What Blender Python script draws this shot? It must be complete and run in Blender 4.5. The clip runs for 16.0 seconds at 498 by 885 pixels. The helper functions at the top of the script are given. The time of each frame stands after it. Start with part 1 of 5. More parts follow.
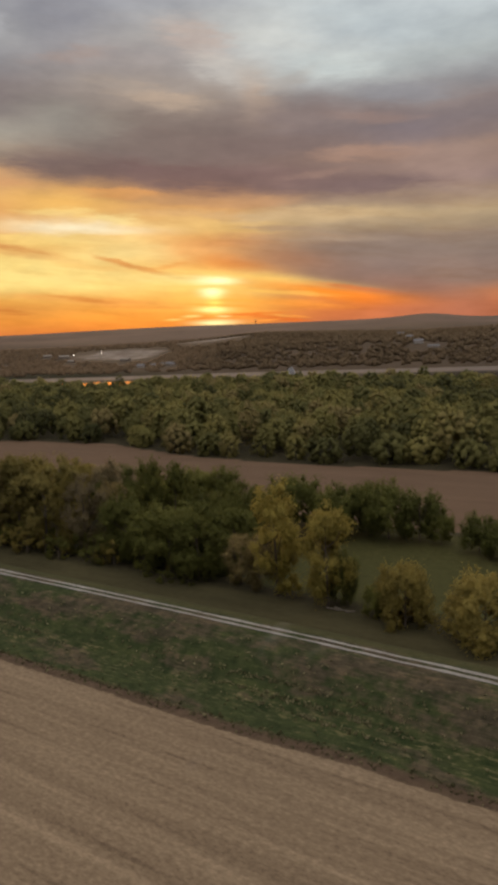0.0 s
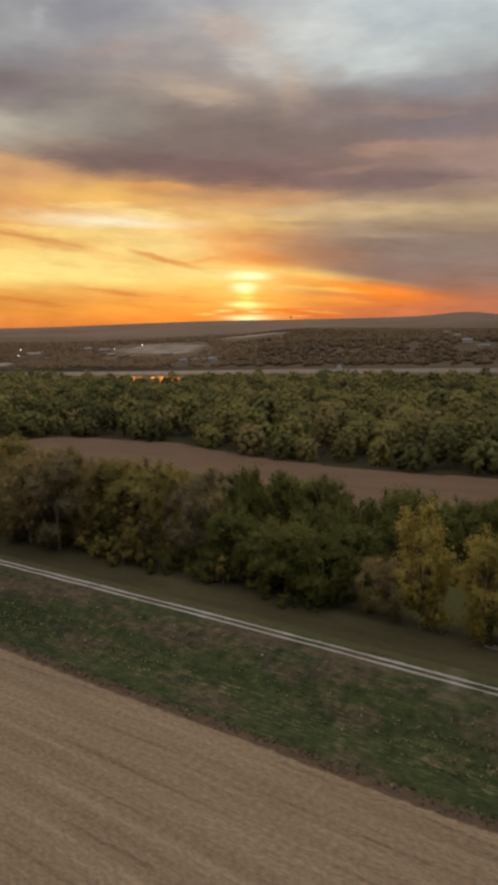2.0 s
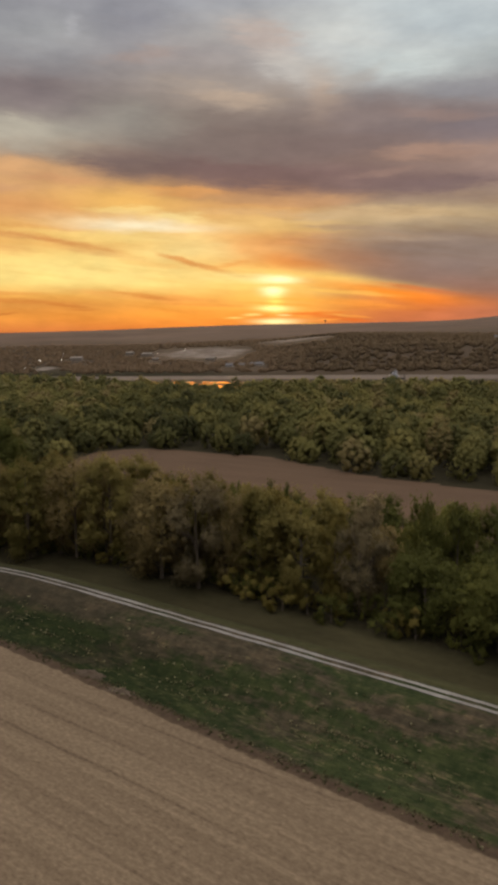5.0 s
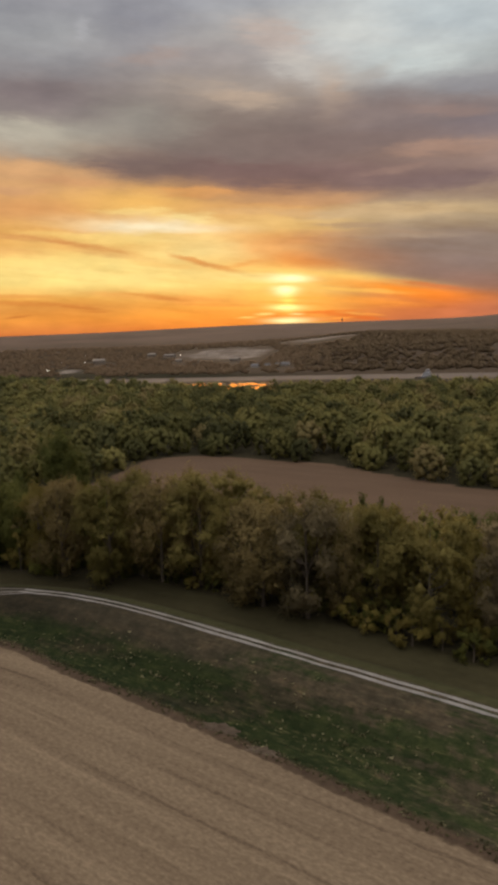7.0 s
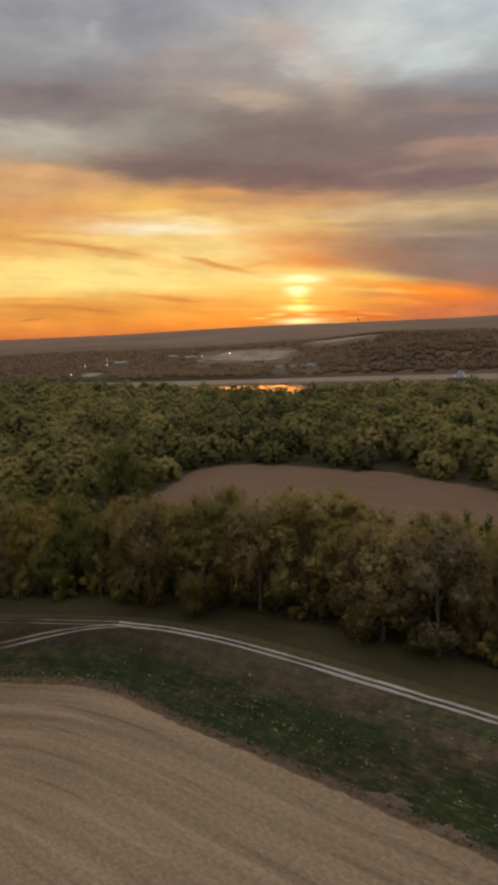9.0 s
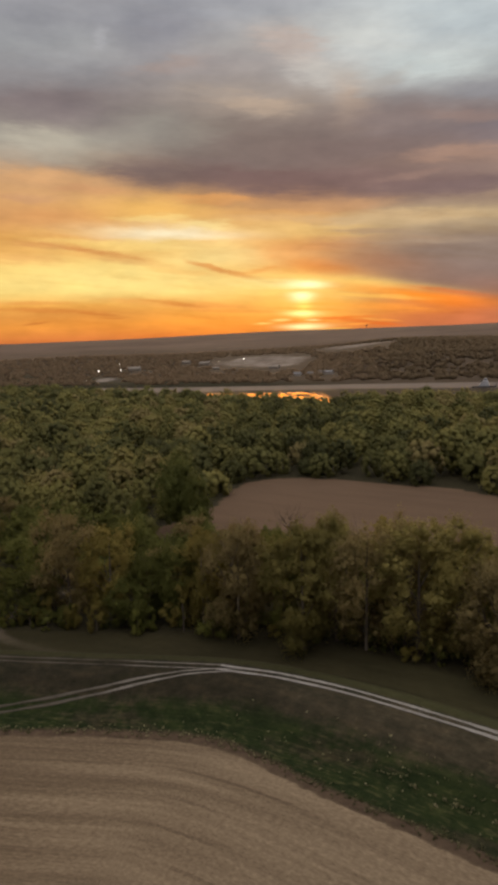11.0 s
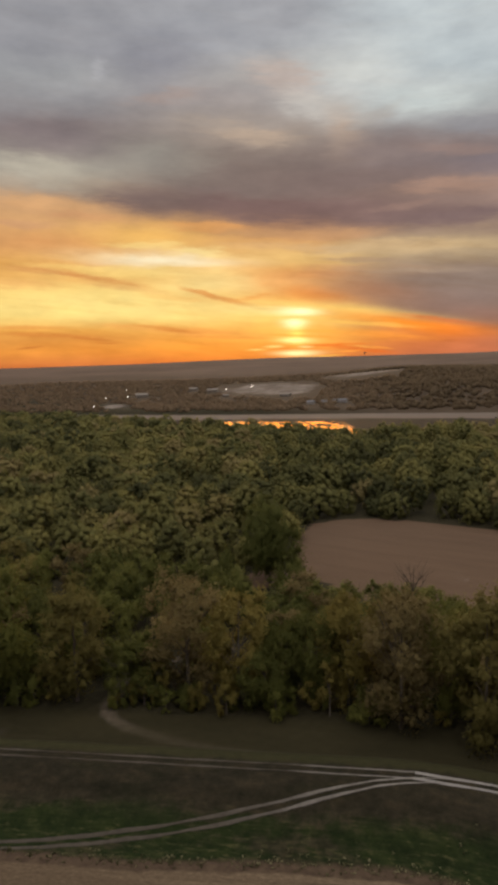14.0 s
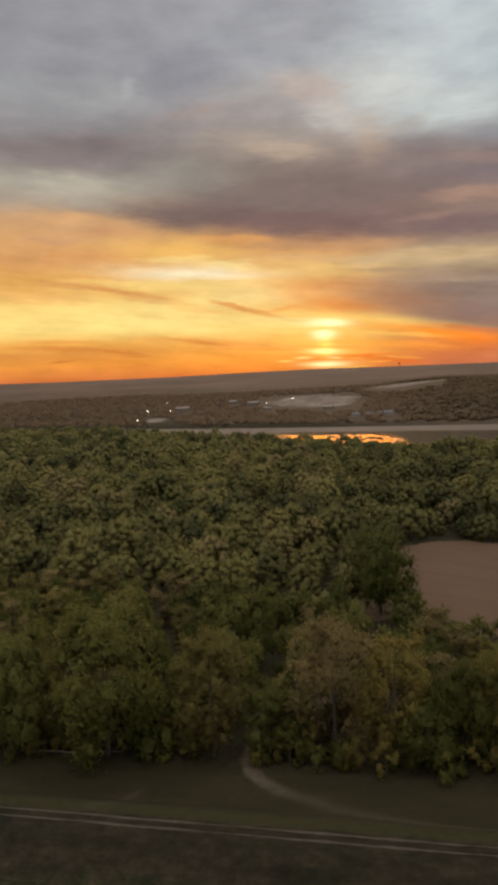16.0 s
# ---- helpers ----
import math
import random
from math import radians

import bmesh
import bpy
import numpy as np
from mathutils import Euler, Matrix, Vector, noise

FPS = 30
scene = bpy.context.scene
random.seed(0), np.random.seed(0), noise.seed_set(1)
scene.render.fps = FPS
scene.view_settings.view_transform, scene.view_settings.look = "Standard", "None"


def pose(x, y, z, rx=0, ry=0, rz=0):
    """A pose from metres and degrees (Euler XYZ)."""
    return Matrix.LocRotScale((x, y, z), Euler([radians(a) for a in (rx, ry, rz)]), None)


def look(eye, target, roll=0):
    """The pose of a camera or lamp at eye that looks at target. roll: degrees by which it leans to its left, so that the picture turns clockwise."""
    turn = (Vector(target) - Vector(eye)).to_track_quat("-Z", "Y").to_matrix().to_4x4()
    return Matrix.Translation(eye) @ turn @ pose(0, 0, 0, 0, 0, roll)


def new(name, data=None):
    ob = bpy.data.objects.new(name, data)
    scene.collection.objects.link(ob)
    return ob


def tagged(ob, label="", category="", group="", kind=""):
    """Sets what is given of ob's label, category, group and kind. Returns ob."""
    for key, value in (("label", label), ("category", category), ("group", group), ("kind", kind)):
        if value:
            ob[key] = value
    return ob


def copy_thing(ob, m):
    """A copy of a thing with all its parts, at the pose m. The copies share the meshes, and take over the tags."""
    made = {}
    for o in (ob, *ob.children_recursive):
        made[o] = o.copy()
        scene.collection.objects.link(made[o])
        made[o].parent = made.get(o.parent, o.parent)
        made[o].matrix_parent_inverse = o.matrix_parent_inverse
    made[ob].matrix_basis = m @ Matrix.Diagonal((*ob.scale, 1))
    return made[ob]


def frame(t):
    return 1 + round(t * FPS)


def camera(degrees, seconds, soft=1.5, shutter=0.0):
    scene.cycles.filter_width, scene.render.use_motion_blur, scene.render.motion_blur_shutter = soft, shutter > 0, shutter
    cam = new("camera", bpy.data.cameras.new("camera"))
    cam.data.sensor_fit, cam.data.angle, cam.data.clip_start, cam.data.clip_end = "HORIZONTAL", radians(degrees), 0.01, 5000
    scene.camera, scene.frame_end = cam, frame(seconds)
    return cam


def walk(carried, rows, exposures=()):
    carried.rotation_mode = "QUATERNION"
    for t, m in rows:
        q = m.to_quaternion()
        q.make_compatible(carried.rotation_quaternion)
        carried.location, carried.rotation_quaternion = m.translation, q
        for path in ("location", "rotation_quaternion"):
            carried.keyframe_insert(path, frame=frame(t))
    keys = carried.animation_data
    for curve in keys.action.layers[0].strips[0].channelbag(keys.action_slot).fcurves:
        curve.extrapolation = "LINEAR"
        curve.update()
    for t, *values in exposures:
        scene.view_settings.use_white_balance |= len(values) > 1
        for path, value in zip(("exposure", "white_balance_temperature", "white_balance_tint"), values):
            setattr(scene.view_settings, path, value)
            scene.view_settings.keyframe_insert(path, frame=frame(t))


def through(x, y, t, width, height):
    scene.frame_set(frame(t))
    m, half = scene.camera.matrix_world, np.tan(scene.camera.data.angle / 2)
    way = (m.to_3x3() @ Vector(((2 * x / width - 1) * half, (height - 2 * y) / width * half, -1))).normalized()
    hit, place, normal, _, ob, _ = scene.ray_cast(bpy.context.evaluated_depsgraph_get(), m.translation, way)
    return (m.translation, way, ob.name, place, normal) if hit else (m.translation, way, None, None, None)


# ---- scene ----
cam = camera(38.5, 16.0, soft=4.2)
ROWS = [
    (0.0, 0.00, 0.00, 59.51, 81.38, 2.35, 28.65),
    (0.5, -7.15, 0.92, 59.94, 81.50, 1.93, 28.93),
    (1.0, -14.32, 1.82, 60.36, 81.58, 1.55, 29.58),
    (1.5, -21.50, 2.72, 60.74, 81.36, 1.35, 30.40),
    (2.0, -28.75, 3.58, 61.06, 81.10, 1.38, 31.14),
    (2.5, -36.15, 4.40, 61.37, 80.97, 1.41, 31.60),
    (3.0, -43.53, 5.23, 61.63, 81.10, 1.60, 31.87),
    (3.5, -50.87, 6.04, 61.99, 81.28, 1.55, 32.19),
    (4.0, -58.12, 6.72, 62.38, 81.39, 1.46, 32.65),
    (6.5, -93.88, 9.15, 64.43, 81.36, 1.63, 34.23),
    (7.0, -100.91, 9.55, 64.89, 81.43, 2.08, 34.41),
    (7.5, -107.94, 9.84, 65.37, 81.59, 2.30, 34.62),
    (8.0, -114.92, 10.07, 65.88, 81.69, 2.42, 34.91),
    (8.5, -121.90, 10.24, 66.42, 81.64, 2.42, 35.15),
    (9.0, -128.87, 10.35, 66.98, 81.53, 2.55, 35.38),
    (11.5, -163.88, 10.30, 69.87, 82.30, 2.05, 35.72),
    (12.0, -170.91, 10.17, 70.49, 82.89, 1.90, 35.16),
    (12.5, -177.90, 10.00, 71.05, 83.30, 1.61, 35.05),
    (13.0, -184.87, 9.79, 71.58, 83.52, 1.45, 35.11),
    (13.5, -191.83, 9.61, 72.19, 83.70, 1.57, 35.13),
    (14.0, -198.87, 9.30, 72.86, 83.99, 1.67, 35.13),
    (14.5, -205.93, 8.84, 73.47, 84.43, 1.90, 35.31),
    (15.0, -212.94, 8.25, 74.09, 84.80, 2.09, 35.86),
    (15.5, -220.02, 7.62, 74.73, 84.99, 2.16, 36.71),
    (16.0, -227.22, 6.98, 75.42, 85.00, 2.31, 37.48),
]
walk(cam, [(t, pose(x, y, z, rx, ry, rz)) for t, x, y, z, rx, ry, rz in ROWS])


# ---- world, sun ----
def lin(r, g, b):
    """Linear colour from 0..255 display values."""
    return tuple(((c / 255 + 0.055) / 1.055) ** 2.4 if c > 10 else c / 255 / 12.92 for c in (r, g, b)) + (1.0,)


class Nodes:
    """Short hand for building node trees."""

    def __init__(self, tree):
        self.tree = tree
        tree.nodes.clear()

    def add(self, kind):
        return self.tree.nodes.new(kind)

    def put(self, socket, value):
        if isinstance(value, bpy.types.NodeSocket):
            self.tree.links.new(value, socket)
        else:
            socket.default_value = value

    def math(self, op, a, b=0.0, c=0.0, clamp=False):
        n = self.add("ShaderNodeMath")
        n.operation, n.use_clamp = op, clamp
        for s, v in zip(n.inputs, (a, b, c)):
            self.put(s, v)
        return n.outputs[0]

    def vec(self, op, a, b=(0, 0, 0), out=0):
        n = self.add("ShaderNodeVectorMath")
        n.operation = op
        self.put(n.inputs[0], a)
        self.put(n.inputs[1], b)
        return n.outputs[out]

    def join(self, x, y, z):
        n = self.add("ShaderNodeCombineXYZ")
        for s, v in zip(n.inputs, (x, y, z)):
            self.put(s, v)
        return n.outputs[0]

    def split(self, v):
        n = self.add("ShaderNodeSeparateXYZ")
        self.put(n.inputs[0], v)
        return n.outputs

    def mix(self, f, a, b, blend="MIX"):
        n = self.add("ShaderNodeMix")
        n.data_type, n.blend_type, n.clamp_factor = "RGBA", blend, True
        self.put(n.inputs[0], f)
        self.put(n.inputs[6], a)
        self.put(n.inputs[7], b)
        return n.outputs[2]

    def noise(self, v, scale, detail=3.0, rough=0.5, out=0):
        n = self.add("ShaderNodeTexNoise")
        self.put(n.inputs["Vector"], v)
        n.inputs["Scale"].default_value, n.inputs["Detail"].default_value = scale, detail
        n.inputs["Roughness"].default_value = rough
        return n.outputs[out]

    def ramp(self, f, stops, ease=False):
        n = self.add("ShaderNodeValToRGB")
        n.color_ramp.interpolation = "EASE" if ease else "LINEAR"
        el = n.color_ramp.elements
        while len(el) < len(stops):
            el.new(0.5)
        for e, (p, c) in zip(el, stops):
            e.position = p
        for e, (p, c) in zip(el, stops):
            e.color = c if len(c) == 4 else (*c, 1)
        self.put(n.inputs[0], f)
        return n.outputs[0]

    def step(self, x, lo, hi):
        n = self.add("ShaderNodeMapRange")
        n.interpolation_type = "SMOOTHSTEP"
        self.put(n.inputs[0], x)
        n.inputs[1].default_value, n.inputs[2].default_value = lo, hi
        return n.outputs[0]

    def attr(self, name, out=2):
        n = self.add("ShaderNodeAttribute")
        n.attribute_name = name
        return n.outputs[out]


SUN_AZ, SUN_EL = -31.0, 1.6
world = bpy.data.worlds.new("sunset_sky")
scene.world = world
world.use_nodes = True
W = Nodes(world.node_tree)
coord = W.add("ShaderNodeTexCoord").outputs["Generated"]
dx, dy, dz = W.split(W.vec("NORMALIZE", coord))
az = W.math("MULTIPLY", W.math("ARCTAN2", dx, dy), 180 / math.pi)
el = W.math("MULTIPLY", W.math("ARCSINE", dz), 180 / math.pi)
uu = W.math("SUBTRACT", az, SUN_AZ)
# clouds are drawn out along the horizon: warp with flat, wide noise
w1 = W.vec("SUBTRACT", W.noise(W.join(W.math("MULTIPLY", uu, 0.07), W.math("MULTIPLY", el, 0.22), 3.7), 1.0, 5.0, 0.55, out=1), (0.5, 0.5, 0.5))
w2 = W.vec("SUBTRACT", W.noise(W.join(W.math("MULTIPLY", uu, 0.2), W.math("MULTIPLY", el, 0.7), 8.1), 1.0, 5.0, 0.55, out=1), (0.5, 0.5, 0.5))
w3 = W.vec("SUBTRACT", W.noise(W.join(W.math("MULTIPLY", uu, 0.55), W.math("MULTIPLY", W.math("ADD", el, W.math("MULTIPLY", uu, 0.08)), 2.4), 2.2), 1.0, 5.0, 0.6, out=1), (0.5, 0.5, 0.5))
amp = W.math("ADD", W.math("MULTIPLY", W.step(el, 1.5, 12.0), 0.88), 0.12)
warp = W.vec("ADD", W.vec("MULTIPLY", w1, (3.0, 1.6, 0.0)), W.vec("MULTIPLY", w2, (2.4, 1.1, 0.0)))
warp = W.vec("ADD", warp, W.vec("MULTIPLY", w3, (1.3, 0.42, 0.0)))
sheet = W.vec("SCALE", warp)
W.put(sheet.node.inputs["Scale"], amp)
P = W.vec("ADD", W.join(uu, el, 0.0), sheet)
PU, PV, _ = W.split(P)
# streaky grain that frays the edges of the wisps
fray = W.noise(W.join(W.math("MULTIPLY", uu, 0.45), W.math("MULTIPLY", W.math("ADD", el, W.math("MULTIPLY", uu, 0.06)), 3.2), 5.5), 1.0, 6.0, 0.65)
fray = W.math("MULTIPLY_ADD", fray, 2.1, -0.05)
h = 1 / 30.0
left_sky = W.ramp(W.math("MULTIPLY", PV, h), [
    (0.34 * h, lin(208, 112, 62)), (1.69 * h, lin(238, 152, 66)), (2.53 * h, lin(222, 148, 70)), (3.28 * h, lin(238, 170, 80)), (4.32 * h, lin(252, 220, 130)), (5.76 * h, lin(250, 214, 124)), (6.98 * h, lin(232, 176, 98)), (8.19 * h, lin(228, 168, 90)), (9.38 * h, lin(216, 157, 96)), (10.95 * h, lin(214, 162, 108)), (12.49 * h, lin(205, 160, 116)), (13.62 * h, lin(172, 156, 138)), (15.11 * h, lin(170, 163, 150)), (16.20 * h, lin(150, 140, 134)), (17.28 * h, lin(136, 125, 124)), (18.68 * h, lin(141, 137, 139)), (19.71 * h, lin(149, 147, 149)), (21.06 * h, lin(155, 156, 158)), (22.69 * h, lin(148, 148, 153))])
middle_sky = W.ramp(W.math("MULTIPLY", PV, h), [
    (0.45 * h, lin(222, 112, 52)), (1.77 * h, lin(248, 160, 64)), (2.87 * h, lin(246, 172, 80)), (4.17 * h, lin(250, 212, 122)), (5.45 * h, lin(238, 178, 98)), (6.51 * h, lin(248, 212, 134)), (7.57 * h, lin(240, 194, 110)), (8.81 * h, lin(230, 186, 116)), (10.04 * h, lin(212, 158, 102)), (11.18 * h, lin(160, 120, 96)), (12.05 * h, lin(120, 96, 93)), (13.43 * h, lin(122, 107, 103)), (14.59 * h, lin(130, 117, 110)), (15.73 * h, lin(136, 123, 116)), (16.85 * h, lin(158, 143, 132)), (18.13 * h, lin(160, 149, 142)), (19.91 * h, lin(160, 152, 150)), (21.30 * h, lin(164, 160, 158)), (22.97 * h, lin(160, 161, 166))])
right_sky = W.ramp(W.math("MULTIPLY", PV, h), [
    (0.23 * h, lin(178, 100, 74)), (1.72 * h, lin(206, 114, 66)), (2.56 * h, lin(205, 120, 68)), (3.40 * h, lin(142, 108, 92)), (4.43 * h, lin(131, 111, 103)), (5.67 * h, lin(134, 117, 108)), (6.89 * h, lin(146, 126, 112)), (7.69 * h, lin(166, 144, 117)), (8.69 * h, lin(182, 158, 124)), (9.68 * h, lin(160, 136, 116)), (10.65 * h, lin(132, 111, 108)), (11.62 * h, lin(146, 122, 113)), (12.76 * h, lin(156, 130, 117)), (13.70 * h, lin(136, 119, 116)), (14.62 * h, lin(129, 117, 118)), (15.89 * h, lin(138, 125, 123)), (16.97 * h, lin(142, 139, 141)), (17.84 * h, lin(162, 164, 165)), (18.71 * h, lin(172, 178, 178)), (20.06 * h, lin(180, 188, 190)), (21.71 * h, lin(188, 196, 199))])
sky = W.mix(W.step(PU, -17.0, -7.0), left_sky, middle_sky)
sky = W.mix(W.step(PU, -1.5, 9.5), sky, right_sky)


def cloud(u, v, su, sv, rgb, opacity=0.9, tilt=0.0, wispy=False):
    """A patch of cloud or light, centred u degrees right of the sun and v degrees up, soft or with frayed edges."""
    global sky
    a = W.math("MULTIPLY_ADD", PU, 1 / su, -u / su)
    b = W.math("MULTIPLY_ADD", PV, 1 / sv, (u * tilt - v) / sv)
    if tilt:
        b = W.math("MULTIPLY_ADD", PU, -tilt / sv, b)
    g = W.math("POWER", 0.6065, W.math("MULTIPLY_ADD", b, b, W.math("MULTIPLY", a, a)))
    if wispy:
        g = W.step(W.math("MULTIPLY", g, fray), 0.15, 1.0)
    gain = 1.2 if min(rgb[:2]) > 239 and v < 5.0 else 1.0   # next to the sun brighter than white
    sky = W.mix(W.math("MULTIPLY", g, opacity), sky, tuple(gain * k for k in lin(*rgb)[:3]) + (1,))


cloud(6.1, 20.70, 4.51, 1.53, (205, 208, 205), 0.90, -0.09)
cloud(9.0, 19.06, 2.83, 0.76, (200, 208, 206), 0.70, -0.10, True)
cloud(12.1, 21.22, 3.12, 0.98, (183, 193, 197), 0.70, -0.13)
cloud(-0.5, 20.88, 2.30, 0.96, (192, 174, 164), 0.70, -0.21, True)
cloud(-10.6, 22.02, 2.49, 1.34, (136, 136, 145), 0.75, 0.01)
cloud(-14.7, 21.41, 0.49, 0.67, (170, 170, 174), 0.60, 0.04, True)
cloud(-16.8, 20.32, 2.40, 0.61, (160, 160, 162), 0.50, 0.04)
cloud(-19.0, 22.18, 1.56, 0.65, (142, 142, 147), 0.60, 0.07)
cloud(-9.9, 19.83, 2.52, 0.45, (162, 145, 138), 0.65, 0.09, True)
cloud(1.5, 18.77, 2.30, 0.89, (198, 193, 186), 0.60, -0.31, True)
cloud(3.6, 16.95, 0.84, 1.10, (188, 165, 146), 0.75, -0.07)
cloud(5.7, 17.95, 1.67, 0.50, (172, 166, 160), 0.50, 0.35, True)
cloud(-3.7, 17.38, 2.76, 0.55, (186, 165, 146), 0.85, -0.16, True)
cloud(-6.6, 18.18, 2.11, 0.43, (170, 156, 145), 0.60, -0.10, True)
cloud(-18.7, 17.29, 4.75, 0.64, (127, 115, 116), 0.80, -0.00)
cloud(-11.7, 17.04, 2.91, 0.66, (130, 121, 119), 0.60, -0.08)
cloud(-19.3, 14.81, 2.95, 0.92, (182, 174, 158), 0.90, -0.11, True)
cloud(-14.9, 13.64, 3.29, 0.57, (168, 150, 131), 0.70, -0.08, True)
cloud(-11.0, 15.82, 2.53, 0.90, (146, 142, 134), 0.80, 0.00)
cloud(-7.6, 15.53, 2.16, 0.57, (152, 146, 135), 0.60, 0.16, True)
cloud(-4.6, 16.11, 2.15, 0.30, (128, 114, 107), 0.60, 0.06, True)
cloud(-2.5, 14.33, 4.29, 0.96, (127, 114, 107), 0.80, -0.08)
cloud(3.9, 13.69, 7.18, 1.23, (122, 105, 102), 0.85, -0.06)
cloud(-4.7, 12.17, 9.86, 0.67, (115, 92, 91), 0.90, -0.06, True)
cloud(-11.6, 12.96, 2.95, 0.70, (117, 100, 96), 0.80, -0.10)
cloud(7.7, 15.89, 3.09, 0.81, (134, 119, 116), 0.75, -0.09)
cloud(14.1, 16.91, 2.71, 0.63, (143, 142, 147), 0.70, -0.12, True)
cloud(14.9, 14.07, 2.32, 0.80, (124, 114, 120), 0.70, -0.11)
cloud(11.4, 12.80, 3.63, 0.49, (168, 135, 118), 0.75, -0.05, True)
cloud(17.7, 11.25, 2.64, 1.12, (166, 139, 128), 0.70, -0.11)
cloud(12.2, 15.32, 2.78, 0.33, (154, 129, 120), 0.55, -0.11, True)
cloud(10.6, 10.75, 5.71, 0.51, (125, 104, 103), 0.85, -0.05, True)
cloud(4.3, 11.64, 5.10, 0.67, (119, 97, 96), 0.70, -0.06)
cloud(8.1, 11.77, 2.08, 0.16, (150, 122, 112), 0.60, 0.06, True)
cloud(-19.1, 12.50, 3.59, 0.42, (220, 169, 118), 0.70, -0.07, True)
cloud(-20.4, 11.09, 2.39, 0.27, (196, 147, 112), 0.60, 0.02, True)
cloud(-16.3, 11.70, 2.46, 0.31, (206, 150, 108), 0.60, -0.09, True)
cloud(-12.2, 10.19, 4.04, 0.76, (246, 192, 104), 0.85, -0.01)
cloud(-12.0, 9.54, 2.35, 0.28, (253, 216, 134), 0.75, -0.04, True)
cloud(-7.4, 10.92, 2.60, 0.28, (228, 160, 92), 0.60, -0.02, True)
cloud(0.4, 10.25, 5.19, 0.36, (192, 146, 106), 0.60, -0.05, True)
cloud(1.3, 9.31, 6.06, 0.33, (206, 164, 116), 0.60, -0.05, True)
cloud(-19.3, 9.94, 2.83, 0.51, (212, 148, 92), 0.60, 0.01)
cloud(-17.7, 8.60, 4.94, 0.20, (234, 178, 98), 0.50, 0.03, True)
cloud(-10.8, 8.42, 4.09, 0.41, (255, 238, 198), 0.95, -0.04)
cloud(-7.9, 9.06, 1.74, 0.33, (253, 226, 152), 0.70, -0.02, True)
cloud(-9.3, 7.68, 2.61, 0.17, (236, 182, 100), 0.60, 0.03, True)
cloud(-14.5, 7.60, 5.06, 0.45, (251, 216, 130), 0.70, -0.03, True)
cloud(-19.5, 7.63, 2.42, 0.20, (214, 148, 86), 0.80, -0.10, True)
cloud(-15.4, 7.04, 3.13, 0.21, (210, 138, 76), 0.85, -0.15, True)
cloud(-12.9, 6.29, 2.98, 0.19, (218, 150, 88), 0.75, -0.12, True)
cloud(-21.2, 6.58, 2.39, 0.32, (226, 160, 92), 0.60, -0.05, True)
cloud(-5.4, 6.82, 3.28, 0.51, (254, 228, 154), 0.80, -0.11)
cloud(-18.0, 5.25, 7.43, 0.83, (254, 223, 136), 0.80, -0.01)
cloud(-10.8, 5.11, 5.21, 0.72, (254, 227, 142), 0.70, -0.02)
cloud(-5.3, 5.29, 2.10, 0.19, (208, 128, 66), 0.75, -0.23, True)
cloud(-9.4, 5.58, 2.61, 0.17, (240, 186, 106), 0.50, -0.12, True)
cloud(-7.6, 6.04, 1.39, 0.14, (224, 148, 78), 0.75, -0.27, True)
cloud(-3.6, 5.49, 1.16, 0.19, (232, 150, 78), 0.60, 0.16, True)
cloud(-1.5, 4.98, 1.06, 0.13, (255, 216, 128), 0.70, -0.14, True)
cloud(0.3, 7.03, 3.49, 0.55, (226, 142, 80), 0.70, -0.09)
cloud(1.4, 5.63, 3.28, 0.55, (236, 136, 58), 0.85, -0.14)
cloud(-1.9, 6.62, 1.32, 0.38, (242, 170, 98), 0.50, -0.04, True)
cloud(3.4, 7.22, 2.60, 0.42, (200, 140, 98), 0.50, -0.10, True)
cloud(8.1, 8.83, 5.86, 0.48, (200, 171, 130), 0.80, -0.05, True)
cloud(5.5, 7.93, 2.56, 0.21, (168, 140, 116), 0.60, -0.09, True)
cloud(7.2, 7.17, 3.81, 0.29, (186, 152, 118), 0.55, -0.06, True)
cloud(12.2, 5.79, 6.11, 0.98, (133, 117, 109), 0.85, -0.07)
cloud(8.1, 4.96, 3.60, 0.80, (133, 108, 98), 0.80, -0.15)
cloud(13.5, 4.48, 3.24, 0.82, (128, 111, 107), 0.80, -0.06)
cloud(18.6, 3.83, 3.04, 1.04, (146, 122, 112), 0.80, -0.07)
cloud(5.5, 5.77, 2.36, 0.55, (160, 114, 90), 0.70, -0.15)
cloud(9.8, 6.93, 3.33, 0.14, (160, 140, 122), 0.50, -0.03, True)
cloud(3.8, 4.24, 4.13, 0.26, (255, 216, 122), 0.85, -0.13)
cloud(8.7, 3.03, 4.87, 0.34, (255, 146, 42), 0.90, -0.17)
cloud(5.9, 3.12, 3.67, 0.15, (255, 192, 92), 0.65, -0.11, True)
cloud(3.8, 3.69, 2.62, 0.13, (250, 170, 80), 0.60, -0.09, True)
cloud(5.5, 2.32, 4.12, 0.30, (252, 152, 62), 0.70, -0.09, True)
cloud(11.6, 2.38, 2.07, 0.38, (251, 130, 42), 0.80, -0.15)
cloud(11.0, 3.25, 2.50, 0.15, (214, 112, 58), 0.70, -0.17, True)
cloud(14.7, 1.27, 2.42, 0.63, (196, 112, 78), 0.80, -0.05)
cloud(18.6, 1.21, 2.68, 0.73, (170, 108, 88), 0.70, -0.05)
cloud(15.5, 3.13, 3.18, 0.53, (140, 104, 94), 0.70, -0.21)
cloud(-0.1, 3.20, 3.32, 1.30, (255, 210, 104), 0.45, -0.04)
cloud(-2.8, 4.52, 2.65, 0.34, (255, 232, 150), 0.60, -0.09, True)
